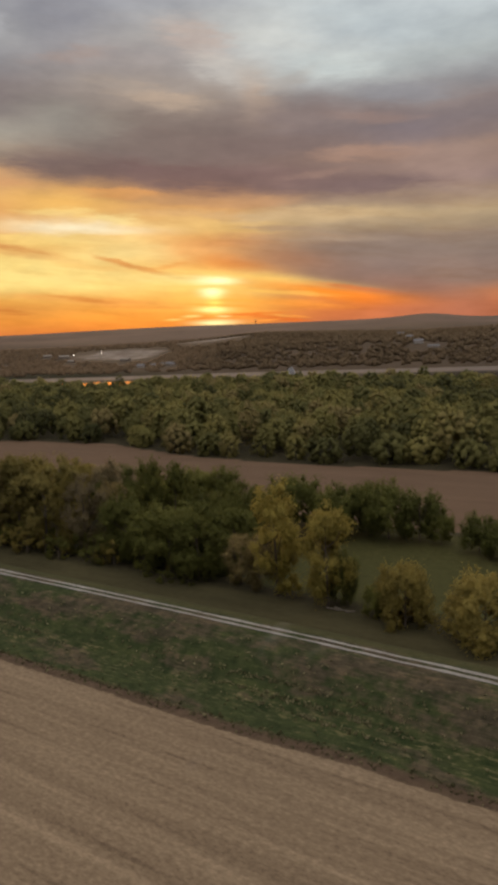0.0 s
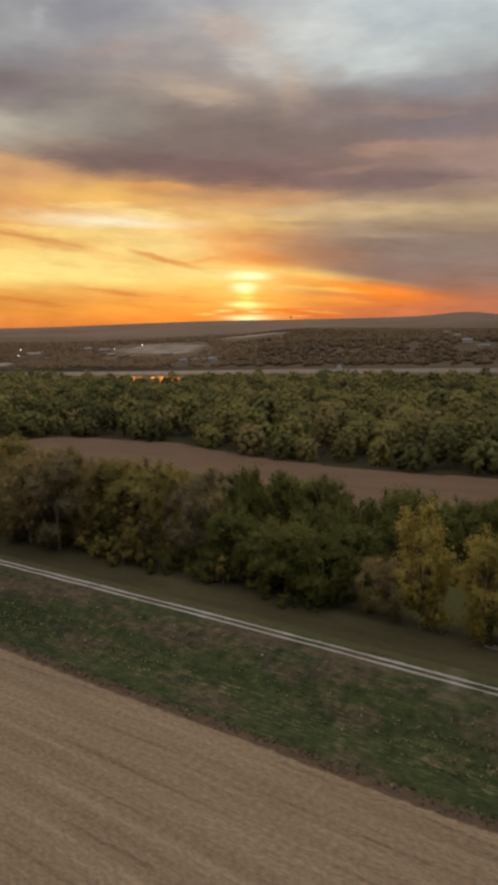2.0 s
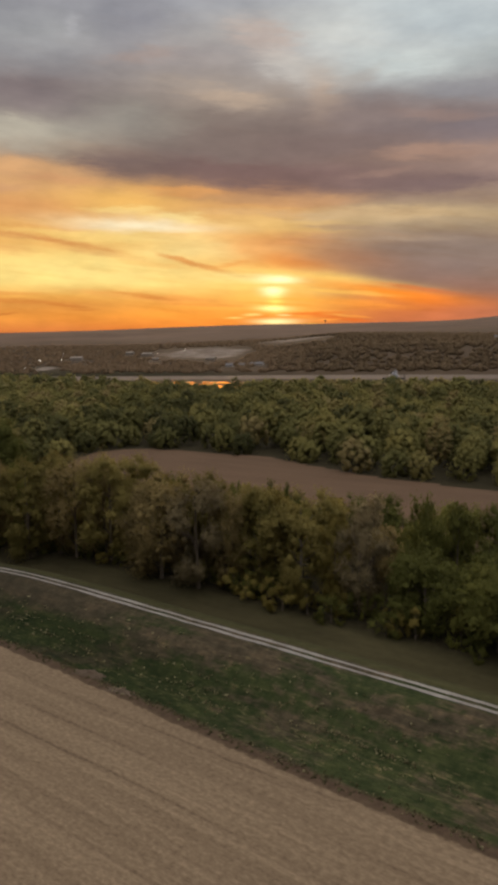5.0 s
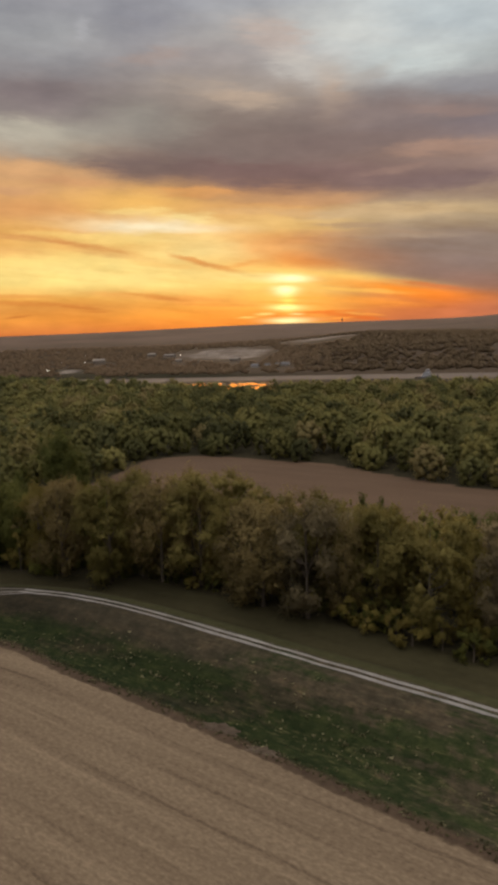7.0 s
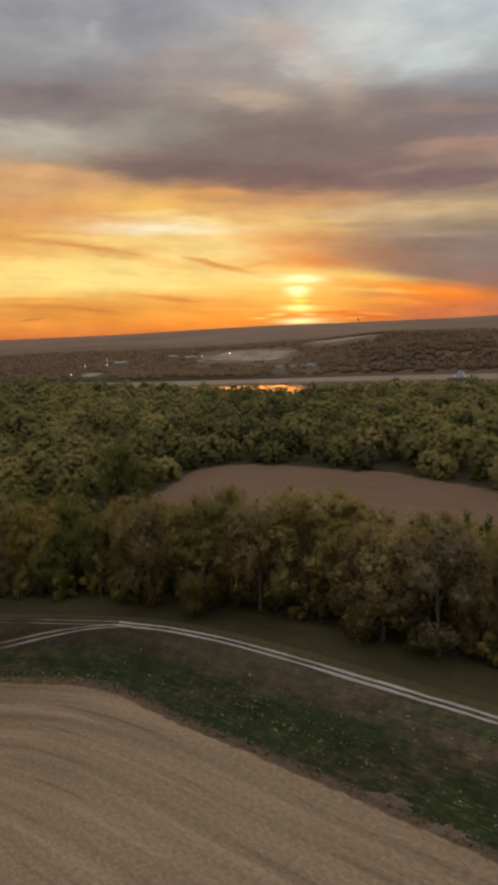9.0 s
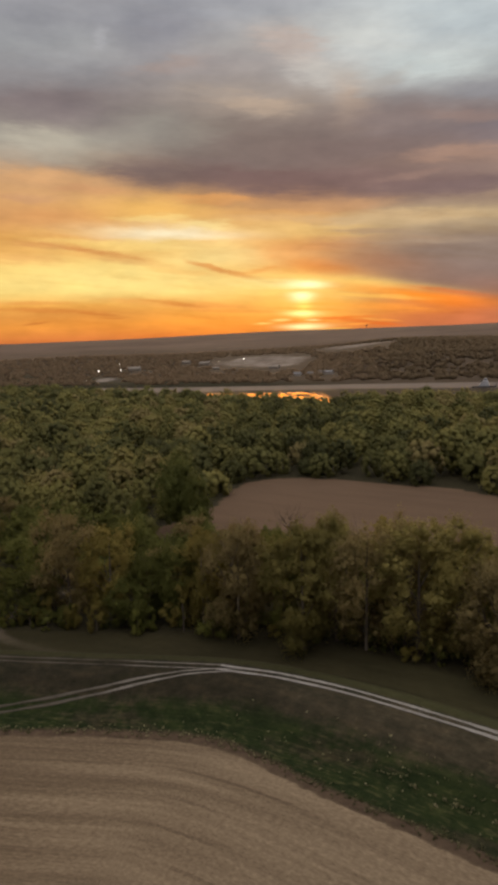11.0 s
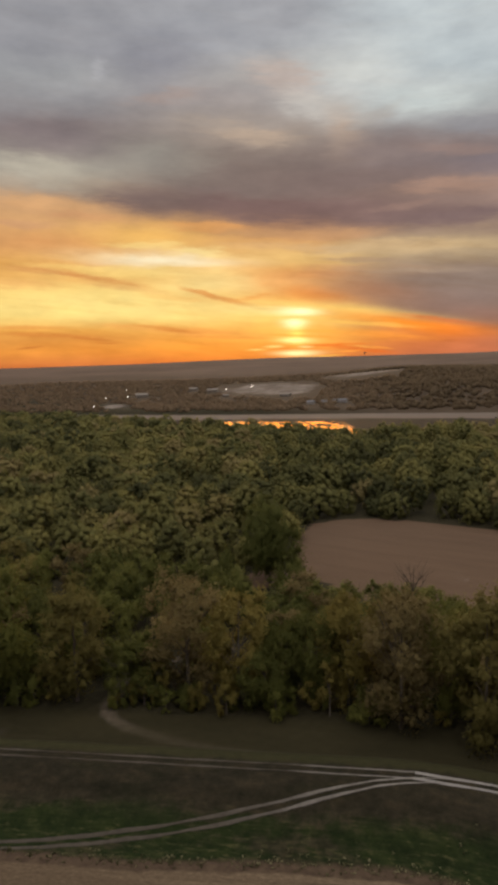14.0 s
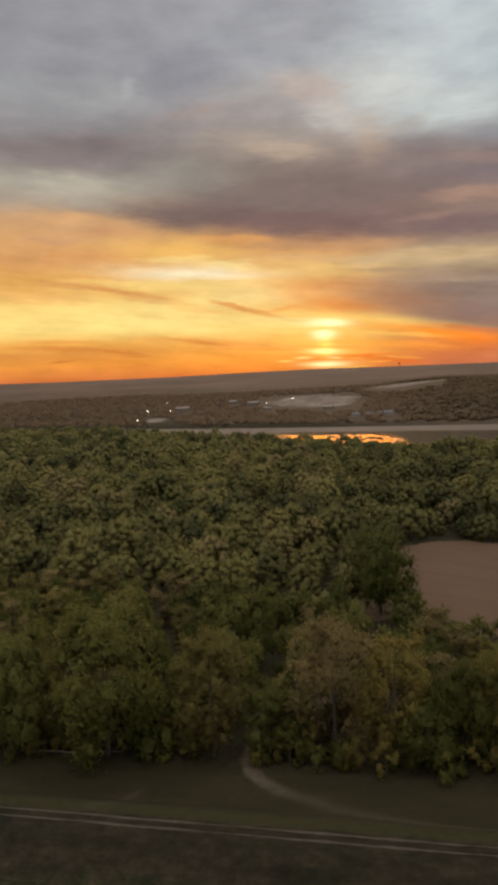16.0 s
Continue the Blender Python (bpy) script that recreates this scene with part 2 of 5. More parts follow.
cloud(-4.3, 1.83, 3.56, 0.22, (240, 150, 65), 0.60, -0.04, True)
cloud(-8.9, 3.03, 5.04, 0.24, (240, 162, 82), 0.75, -0.09, True)
cloud(-10.2, 3.16, 1.96, 0.14, (218, 138, 66), 0.80, -0.13, True)
cloud(-6.0, 2.46, 3.11, 0.13, (232, 148, 70), 0.60, -0.06, True)
cloud(-19.8, 2.86, 3.67, 0.19, (214, 136, 64), 0.85, -0.06, True)
cloud(-16.5, 2.52, 1.76, 0.11, (204, 124, 56), 0.75, -0.13, True)
cloud(-21.4, 3.47, 2.41, 0.12, (226, 150, 74), 0.60, -0.02, True)
cloud(-21.1, 1.97, 0.74, 0.08, (200, 118, 54), 0.70, 0.08, True)
cloud(-15.5, 2.19, 0.85, 0.06, (212, 128, 58), 0.70, -0.08, True)
cloud(-7.4, 1.10, 5.32, 0.31, (244, 148, 60), 0.50, -0.03)
cloud(-0.2, 2.77, 0.40, 0.87, (255, 236, 112), 0.80, -0.04)
cloud(-0.0, 4.32, 1.06, 0.21, (255, 253, 196), 0.92, -0.06)
cloud(-0.4, 3.39, 0.62, 0.26, (255, 253, 190), 0.95, -0.04)
cloud(-0.3, 2.03, 0.89, 0.15, (255, 250, 160), 0.92, -0.04)
cloud(1.3, 2.71, 1.77, 0.10, (246, 176, 76), 0.60, -0.04, True)
cloud(0.2, 2.36, 2.22, 0.09, (240, 160, 66), 0.60, -0.07, True)
cloud(-0.2, 3.86, 1.99, 0.08, (252, 206, 110), 0.60, -0.04, True)
cloud(-2.1, 1.57, 0.67, 0.11, (255, 236, 140), 0.80, 0.01, True)
cloud(-3.4, 1.40, 0.72, 0.08, (255, 220, 120), 0.80, 0.01, True)
cloud(0.4, 1.52, 0.49, 0.09, (255, 244, 160), 0.85, -0.04, True)
cloud(2.2, 1.59, 2.65, 0.10, (224, 108, 44), 0.80, 0.00, True)
cloud(-0.7, 1.39, 2.67, 0.08, (236, 130, 46), 0.70, -0.04, True)
cloud(4.6, 1.19, 2.19, 0.15, (220, 102, 44), 0.75, -0.14, True)
cloud(5.1, 1.34, 0.70, 0.08, (255, 176, 84), 0.50, -0.16, True)
cloud(3.7, 1.05, 0.97, 0.07, (255, 160, 70), 0.75, 0.04, True)
cloud(6.3, 1.25, 0.78, 0.08, (255, 160, 70), 0.50, -0.12, True)
cloud(-0.2, 1.02, 1.16, 0.15, (255, 251, 180), 0.95, -0.02)
cloud(1.3, 0.70, 1.78, 0.09, (255, 196, 96), 0.75, 0.04, True)
# fine grain of the cloud sheet
grain = W.noise(W.join(W.math("MULTIPLY", uu, 0.28), W.math("MULTIPLY", el, 0.7), 1.3), 1.0, 6.0, 0.55)
sky = W.mix(1.0, sky, W.ramp(grain, [(0.25, (0.87, 0.87, 0.88)), (0.75, (1.14, 1.13, 1.11))]), "MULTIPLY")
# thin slanting wisps
slope = W.math("ADD", el, W.math("MULTIPLY", uu, 0.09))
wisp = W.noise(W.vec("ADD", W.join(W.math("MULTIPLY", uu, 0.16), W.math("MULTIPLY", slope, 1.3), 6.4), W.vec("MULTIPLY", w1, (1.5, 2.2, 0.0))), 1.0, 6.0, 0.62)
sky = W.mix(W.math("ADD", W.math("MULTIPLY", W.step(el, 12.0, 8.0), 0.5), 0.14), sky, W.mix(1.0, sky, W.ramp(wisp, [(0.3, (0.86, 0.79, 0.72)), (0.5, (1.0, 1.0, 1.0)), (0.72, (1.1, 1.12, 1.15))]), "MULTIPLY"))
# away from the sunset the cloud cover turns to a plain dusk grey
away = W.step(W.math("ABSOLUTE", uu), 38.0, 95.0)
dusk = W.ramp(W.math("MULTIPLY", el, 1 / 90.0), [(0.0, lin(104, 102, 110)), (0.12, lin(132, 130, 136)), (0.3, lin(196, 190, 190)), (0.55, lin(242, 236, 233)), (1.0, lin(255, 249, 246))])
sky = W.mix(away, sky, dusk)
sky = W.mix(W.step(el, 28.0, 62.0), sky, tuple(1.12 * k for k in lin(255, 249, 246)[:3]) + (1,))
nish = W.add("ShaderNodeTexSky")
nish.sky_type, nish.sun_disc = "NISHITA", False
nish.sun_elevation, nish.sun_rotation = radians(SUN_EL), radians(SUN_AZ)
sky = W.mix(1.0, sky, W.mix(1.0, nish.outputs[0], (0.004, 0.004, 0.004, 1), "MULTIPLY"), "ADD")
bg = W.add("ShaderNodeBackground")
W.put(bg.inputs[0], sky)
bg.inputs[1].default_value = 1.0
W.put(W.add("ShaderNodeOutputWorld").inputs[0], bg.outputs[0])

sun = new("sun", bpy.data.lights.new("sun", "SUN"))
sun.data.energy, sun.data.angle, sun.data.color = 1.2, radians(40), (1.0, 0.62, 0.3)
ux, uy = math.sin(radians(SUN_AZ)), math.cos(radians(SUN_AZ))
sun.matrix_world = look((0, 0, 300), (-ux * 1000, -uy * 1000, 300 - 1000 * math.tan(radians(3.5))))


# ---- materials ----
def material(name, roughness=0.9, specular=0.2):
    m = bpy.data.materials.new(name)
    m.use_nodes = True
    N = Nodes(m.node_tree)
    b = N.add("ShaderNodeBsdfPrincipled")
    b.inputs["Roughness"].default_value, b.inputs["Specular IOR Level"].default_value = roughness, specular
    N.put(N.add("ShaderNodeOutputMaterial").inputs[0], b.outputs[0])
    return m, N, b


def plain(name, rgb, roughness=0.8, metal=0.0, scale=3.0, vary=0.25):
    """A painted or bare surface with dirt and wear at two scales."""
    m, N, b = material(name, roughness, 0.4)
    c = N.add("ShaderNodeTexCoord").outputs["Object"]
    f = N.math("ADD", N.math("MULTIPLY", N.noise(c, scale, 4), 0.6), N.math("MULTIPLY", N.noise(c, scale * 9, 3), 0.4))
    N.put(b.inputs["Base Color"], N.mix(1.0, (*rgb, 1), N.ramp(f, [(0.3, (1 - vary,) * 3), (0.7, (1 + vary * 0.4,) * 3)]), "MULTIPLY"))
    b.inputs["Metallic"].default_value = metal
    return m


def leaf_material(name, stops, through=0.45, mottle=0.35, blotch=0.22, spray=0.16, flutter=0.42):
    """Foliage: colour varies from tree to tree and from leaf spray to leaf spray, and lets light through."""
    m = bpy.data.materials.new(name)
    m.use_nodes = True
    N = Nodes(m.node_tree)
    r = N.math("ADD", N.math("MULTIPLY", N.add("ShaderNodeObjectInfo").outputs["Random"], 0.45), N.math("MULTIPLY", N.add("ShaderNodeNewGeometry").outputs["Random Per Island"], spray))
    pos = N.add("ShaderNodeTexCoord").outputs["Object"]
    r = N.math("ADD", r, N.math("ADD", N.math("MULTIPLY", N.noise(pos, mottle, 2), blotch), (0.4 - blotch) / 2))
    r = N.math("ADD", r, N.math("SUBTRACT", N.math("MULTIPLY", N.attr("tint"), 0.7), 0.35))
    col = N.ramp(r, stops)
    d = N.add("ShaderNodeBsdfPrincipled")
    d.inputs["Roughness"].default_value, d.inputs["Specular IOR Level"].default_value = 0.75, 0.12
    N.put(d.inputs["Base Color"], col)
    # leaves of a crown lie mostly along its outer surface
    turn = N.add("ShaderNodeVectorTransform")
    turn.vector_type, turn.convert_from, turn.convert_to = "NORMAL", "OBJECT", "WORLD"
    N.put(turn.inputs[0], N.attr("outward", 1))
    lay = N.vec("NORMALIZE", N.vec("ADD", N.vec("MULTIPLY", N.add("ShaderNodeNewGeometry").outputs["Normal"], (flutter,) * 3), turn.outputs[0]))
    N.put(d.inputs["Normal"], lay)
    t = N.add("ShaderNodeBsdfTranslucent")
    N.put(t.inputs[0], col)
    mix = N.add("ShaderNodeMixShader")
    mix.inputs[0].default_value = through
    N.put(mix.inputs[1], d.outputs[0])
    N.put(mix.inputs[2], t.outputs[0])
    N.put(N.add("ShaderNodeOutputMaterial").inputs[0], mix.outputs[0])
    return m


LEAF = {
    "dark": leaf_material("dark_green_leaves", [(0.1, (0.116, 0.122, 0.032)), (0.5, (0.218, 0.214, 0.056)), (0.95, (0.364, 0.328, 0.090))]),
    "green": leaf_material("green_leaves", [(0.1, (0.118, 0.121, 0.030)), (0.5, (0.230, 0.223, 0.053)), (0.95, (0.388, 0.337, 0.082))]),
    "olive": leaf_material("olive_leaves", [(0.1, (0.190, 0.159, 0.047)), (0.5, (0.347, 0.284, 0.090)), (0.95, (0.510, 0.401, 0.132))]),
    "gold": leaf_material("golden_green_leaves", [(0.1, (0.224, 0.179, 0.047)), (0.5, (0.381, 0.300, 0.083)), (0.95, (0.549, 0.417, 0.116))]),
    "yellow": leaf_material("yellow_leaves", [(0.1, (0.302, 0.244, 0.059)), (0.5, (0.538, 0.426, 0.099)), (0.95, (0.720, 0.559, 0.122))]),
    "brown": leaf_material("browning_leaves", [(0.1, (0.213, 0.162, 0.065)), (0.5, (0.370, 0.284, 0.116)), (0.95, (0.538, 0.414, 0.168))]),
    "grey": leaf_material("thin_grey_leaves", [(0.1, (0.218, 0.174, 0.092)), (0.5, (0.370, 0.296, 0.157)), (0.95, (0.504, 0.405, 0.213))]),
}
LEAF["tall"] = LEAF["olive"]
LEAF["round"] = LEAF["gold"]
WOODS = leaf_material("woodland_leaves", [(0.05, (0.093, 0.094, 0.036)), (0.3, (0.164, 0.158, 0.054)), (0.5, (0.240, 0.221, 0.072)), (0.66, (0.299, 0.262, 0.084)), (0.8, (0.305, 0.242, 0.104)), (0.95, (0.356, 0.269, 0.133))], 0.45, 0.25, 0.16, 0.05, 0.2)
# washed-out autumn brown: haze over the bluffs is put into the leaf colour
HILLS = leaf_material("hill_wood_leaves", [(0.05, (0.209, 0.150, 0.086)), (0.45, (0.288, 0.200, 0.121)), (0.95, (0.380, 0.260, 0.165))], 0.45, 0.05, 0.2, 0.05, 0.15)


def bark(name, rgb):
    m, N, b = material(name, 0.9, 0.2)
    c = N.add("ShaderNodeTexCoord").outputs["Object"]
    f = N.noise(N.vec("MULTIPLY", c, (3, 3, 0.5)), 2.0, 5, 0.6)
    N.put(b.inputs["Base Color"], N.ramp(f, [(0.3, tuple(0.55 * k for k in rgb)), (0.7, tuple(1.2 * k for k in rgb))]))
    bump = N.add("ShaderNodeBump")
    bump.inputs["Strength"].default_value = 0.5
    N.put(bump.inputs["Height"], f)
    N.put(b.inputs["Normal"], bump.outputs[0])
    return m


BARK = bark("grey_brown_bark", (0.12, 0.095, 0.07))
PALE_BARK = bark("pale_cottonwood_bark", (0.17, 0.145, 0.115))

# ---- plan ----
CREST, TOP = 5.5, 3.2     # height and half width of the levee's crown
LEVEE = [(260, 84), (160, 93), (60, 101), (-19, 107.2), (-63, 110.8), (-121, 114.6), (-165, 117), (-205, 119), (-226, 118), (-242, 114.3), (-262, 104.5), (-293.5, 88.7), (-331, 70), (-420, 26), (-560, -42)]
RAMP = [(-236, 115.8), (-240.5, 113.5), (-244.9, 110.2), (-249, 106), (-254.2, 100.9), (-259.3, 96.1), (-267.2, 89.3), (-275.4, 82.8), (-296, 67.8), (-330, 45), (-400, 5)]
TRAIL = [(-245, 121), (-258, 118), (-271, 113), (-285, 109.6), (-295, 108.2), (-304, 108.2), (-310, 110.4), (-314.3, 116.3), (-316.6, 121), (-318.6, 126), (-318.5, 133), (-314, 142), (-308, 152)]
FIELD = [(260, 206), (-300, 206), (-316, 216), (-334, 192), (-342, 200), (-345, 243), (-357, 270), (-363, 290), (-356, 304), (-342, 314), (-300, 318), (-266, 319), (-236, 308), (-197, 296), (-160, 292), (-120, 292), (-68, 296), (-50, 299), (60, 300), (260, 296)]


def smooth_line(pts, step=2.0):
    """A Catmull-Rom line through the points, resampled every few metres."""
    p = np.array(pts, float)
    p = np.vstack([2 * p[0] - p[1], p, 2 * p[-1] - p[-2]])
    out = []
    for a, b, c, d in zip(p[:-3], p[1:-2], p[2:-1], p[3:]):
        n = max(2, int(np.linalg.norm(c - b) / step))
        for s in np.arange(n) / n:
            out.append(0.5 * (2 * b + (c - a) * s + (2 * a - 5 * b + 4 * c - d) * s * s + (3 * b - a - 3 * c + d) * s ** 3))
    out.append(p[-2])
    return np.array(out)


LINE = smooth_line(LEVEE, 4.5)


def from_line(x, y, line=LINE):
    """Signed distance from a line (positive beyond it, on the river side) and the length along it."""
    x, y = np.broadcast_arrays(np.asarray(x, float), np.asarray(y, float))
    shape = x.shape
    x, y = x.ravel(), y.ravel()
    best, side, along = np.full(x.shape, 1e9), np.zeros(x.shape), np.zeros(x.shape)
    run = 0.0
    for a, b in zip(line[:-1], line[1:]):
        e = b - a
        n = np.hypot(*e)
        t = np.clip(((x - a[0]) * e[0] + (y - a[1]) * e[1]) / n ** 2, 0, 1)
        qx, qy = x - a[0] - t * e[0], y - a[1] - t * e[1]
        d = np.hypot(qx, qy)
        near = d < best
        best = np.where(near, d, best)
        side = np.where(near, -(e[0] * qy - e[1] * qx), side)
        along = np.where(near, run + t * n, along)
        run += n
    return (best * np.where(side >= 0, 1, -1)).reshape(shape), along.reshape(shape)


def inside(x, y, poly):
    x, y = np.asarray(x, float), np.asarray(y, float)
    c = np.zeros(x.shape, bool)
    for (ax, ay), (bx, by) in zip(poly, poly[1:] + poly[:1]):
        if ay != by:
            c ^= ((ay > y) != (by > y)) & (x < (bx - ax) * (y - ay) / (by - ay) + ax)
    return c


def smooth(x, lo, hi):
    t = np.clip((np.asarray(x, float) - lo) / (hi - lo), 0, 1)
    return t * t * (3 - 2 * t)


def bell(x, c, s):
    return np.exp(-((np.asarray(x, float) - c) / s) ** 2 / 2)


def near_shore(x):
    return 640 + 50 * smooth(-x, 700, 850) + 70 * smooth(x, -505, -390) + 8 * np.sin(x / 60)


def far_shore(x):
    return 1050 + 0.27 * (x + 560) + 10 * np.sin(x / 120)


def field_shift(x):
    """How far the grass reaches out past the foot of the levee."""
    return -1.4 + 4.2 * smooth(x, -236, -205) + 2.3 * smooth(x, -190, -110) + 1.8 * smooth(-x, 250, 275) - 1.8 * smooth(x, -55, -30)


WAVES = [(random.Random(5 + k).uniform(-1, 1), random.Random(50 + k).uniform(-1, 1), random.Random(90 + k).uniform(0, 6)) for k in range(14)]


def swell(x, y, size):
    """Smooth uneven ground made of a few waves."""
    return sum(np.sin((a * x + b * y) / size * 3 + c) for a, b, c in WAVES) / 5


WATER = -3.0


def height(x, y):
    x, y = np.asarray(x, float), np.asarray(y, float)
    d, _ = from_line(x, y) if np.size(x) < 4e5 else (np.full(x.shape, 99.0), 0)
    z = CREST * np.where(d < 0, smooth(d, -17.5, -TOP + 0.6), 1 - smooth(d, TOP - 0.6, 16.0))
    z = z + 0.18 * swell(x, y, 60) * (np.abs(d) > 14)
    # river bed
    ns, fs = near_shore(x), far_shore(x)
    z = z - 9 * smooth(y, ns - 8, ns + 25) + 9 * smooth(y, fs - 30, fs + 6)
    # bluffs and hills beyond the river
    b = y - fs
    r = np.hypot(x + 110, y)
    a = np.degrees(np.arctan2(x + 110, np.maximum(y, 1)))
    right = smooth(a, -31, -24)
    hill = (44 + 16 * smooth(b, 200, 800)) * right + (16 + 30 * smooth(b, 150, 800)) * (1 - right)
    z = z + np.where(b > 0, (hill * smooth(b, 0, 260) * (0.86 + 0.2 * swell(x, y, 420)) + 3 * smooth(b, 0, 30)), 0)
    ridge = 108 + 16 * bell(a, -35, 7) + 9 * bell(a, -21, 6) + 22 * bell(a, -13.2, 1.7) + 8 * bell(a, -16, 3) + 2.2 * swell(x, y, 300)
    f = smooth(r, 2300, 4500)
    z = z + np.where(b > 0, 13 * bell(r, 2750 + 120 * np.sin(a / 3.1), 150) * (0.75 + 0.3 * swell(x, y, 520)), 0)
    return np.where(b > 0, z * (1 - f) + ridge * f, z)


# ---- mesh helpers ----
def mesh_object(name, verts, faces, mat, parent=None, label="", smooth_faces=False, floats=(), face_floats=(), outward=None):
    """One mesh object from arrays; faces is an (n, 3) or (n, 4) array."""
    verts = np.asarray(verts, np.float32)
    sets = [np.asarray(q, np.int32) for q in (faces if isinstance(faces, list) else [faces])]
    loops = np.concatenate([q.ravel() for q in sets])
    sizes = np.concatenate([np.full(len(q), q.shape[1], np.int32) for q in sets])
    me = bpy.data.meshes.new(name)
    me.vertices.add(len(verts))
    me.vertices.foreach_set("co", verts.ravel())
    me.loops.add(len(loops))
    me.loops.foreach_set("vertex_index", loops)
    me.polygons.add(len(sizes))
    me.polygons.foreach_set("loop_start", np.concatenate([[0], np.cumsum(sizes)[:-1]]).astype(np.int32))
    faces = sizes
    for n, v in floats:
        me.attributes.new(n, "FLOAT", "POINT").data.foreach_set("value", np.asarray(v, np.float32).ravel())
    for n, v in face_floats:
        me.attributes.new(n, "FLOAT", "FACE").data.foreach_set("value", np.asarray(v, np.float32).ravel())
    if outward is not None:
        me.attributes.new("outward", "FLOAT_VECTOR", "POINT").data.foreach_set("vector", np.asarray(outward, np.float32).ravel())
    if smooth_faces:
        me.polygons.foreach_set("use_smooth", np.ones(len(faces), bool))
    me.update(calc_edges=True)
    me.validate()
    me.materials.append(mat)
    ob = new(name, me)
    if parent:
        ob.parent = parent
    if label:
        ob["label"] = label
    return ob


def part(name, bm, mat, parent=None, label=""):
    """A bmesh as one mesh object under a thing or part."""
    me = bpy.data.meshes.new(name)
    bm.to_mesh(me)
    bm.free()
    me.materials.append(mat)
    ob = new(name, me)
    if parent:
        ob.parent = parent
    if label:
        ob["label"] = label
    return ob


def tube(points, radii, sides=6):
    """Vertices and quads of a tapered tube."""
    pts = np.array(points, float)
    v, f = [], []
    for i, (p, r) in enumerate(zip(pts, radii)):
        t = pts[min(i + 1, len(pts) - 1)] - pts[max(i - 1, 0)]
        t /= np.linalg.norm(t) + 1e-9
        a = np.cross(t, (0.3, 0.9, 0.1))
        a /= np.linalg.norm(a) + 1e-9
        b = np.cross(t, a)
        for k in range(sides):
            w = 2 * math.pi * k / sides
            v.append(p + r * (math.cos(w) * a + math.sin(w) * b))
        if i:
            o = (i - 1) * sides
            f += [(o + k, o + (k + 1) % sides, o + sides + (k + 1) % sides, o + sides + k) for k in range(sides)]
    return np.array(v), np.array(f)


def merge(chunks):
    v, f, n = [], [], 0
    for a, b in chunks:
        v.append(a)
        f.append(b + n)
        n += len(a)
    return np.vstack(v), np.vstack(f)


# ---- ground ----
def graded(spans):
    return np.concatenate([np.arange(a, b, s) for a, b, s in spans] + [[spans[-1][1]]])


XS = graded([(-4700, -1600, 62), (-1600, -620, 28), (-620, -430, 6), (-430, 30, 2.4), (30, 260, 8), (260, 1500, 62)])
YS = graded([(-700, -60, 40), (-60, 40, 5), (40, 60, 2), (60, 136, 0.9), (136, 330, 3.2), (330, 640, 9), (640, 1400, 14), (1400, 4900, 60)])
GX, GY = np.meshgrid(XS, YS)
near = GY < 400
GD, GS = np.full(GX.shape, 200.0), np.zeros(GX.shape)
GD[near], GS[near] = from_line(GX[near], GY[near])
GZ = np.zeros(GX.shape)
GZ[near], GZ[~near] = height(GX[near], GY[near]), height(GX[~near], GY[~near])
soil = inside(GX, GY, FIELD).astype(float)
TRAIL_LINE = smooth_line(TRAIL, 4.0)
trail = np.zeros(GX.shape)
zone = (GX > -360) & (GX < -230) & (GY > 60) & (GY < 190)
trail[zone] = np.abs(from_line(GX[zone], GY[zone], TRAIL_LINE)[0])
trail[~zone] = 60
nx, ny = len(XS), len(YS)
idx = np.arange(nx * ny).reshape(ny, nx)
faces = np.stack([idx[:-1, :-1], idx[:-1, 1:], idx[1:, 1:], idx[1:, :-1]], -1).reshape(-1, 4)

mg, N, bsdf = material("farmland", 0.95, 0.1)
gp = N.add("ShaderNodeTexCoord").outputs["Object"]
gd, gs = N.attr("across"), N.attr("along")
strip = N.join(N.math("MULTIPLY", gs, 0.016), N.math("MULTIPLY", gd, 0.34), 0.0)
rag = N.math("MULTIPLY", N.math("SUBTRACT", N.noise(gp, 0.35, 5, 0.65), 0.5), 3.2)
edge = N.math("ADD", gd, rag)
field_edge = N.math("MULTIPLY_ADD", rag, 0.7, N.attr("fieldward"))
# harvested stubble: pale straw in swaths along the levee
sw = N.noise(strip, 1.0, 4, 0.6)
drift = N.noise(N.join(N.math("MULTIPLY", gs, 0.012), N.math("MULTIPLY", gd, 0.05), 7.0), 1.0, 3)
row = N.math("ADD", N.math("MULTIPLY", gd, 0.98), N.math("MULTIPLY", drift, 5.0))
broken = N.step(N.noise(N.join(N.math("MULTIPLY", gs, 0.03), N.math("MULTIPLY", gd, 0.12), 9.0), 1.0, 4, 0.6), 0.42, 0.62)
furrow = N.math("MULTIPLY", N.step(N.math("SINE", row), 0.90, 1.0), broken)
pale = N.math("MULTIPLY", N.step(N.math("SINE", N.math("ADD", row, 1.9)), 0.8, 1.0), N.step(broken, 1.0, 0.0))
fine = N.noise(N.join(N.math("MULTIPLY", gs, 0.95), N.math("MULTIPLY", gd, 1.9), 0.0), 1.0, 6, 0.75)
tone = N.math("ADD", N.math("MULTIPLY", sw, 0.30), N.math("MULTIPLY", fine, 0.70))
tone = N.math("MULTIPLY_ADD", furrow, -0.10, N.math("MULTIPLY_ADD", pale, 0.05, tone))
straw = N.ramp(tone, [(0.31, (0.110, 0.077, 0.049)), (0.5, (0.204, 0.147, 0.093)), (0.69, (0.325, 0.243, 0.157))])
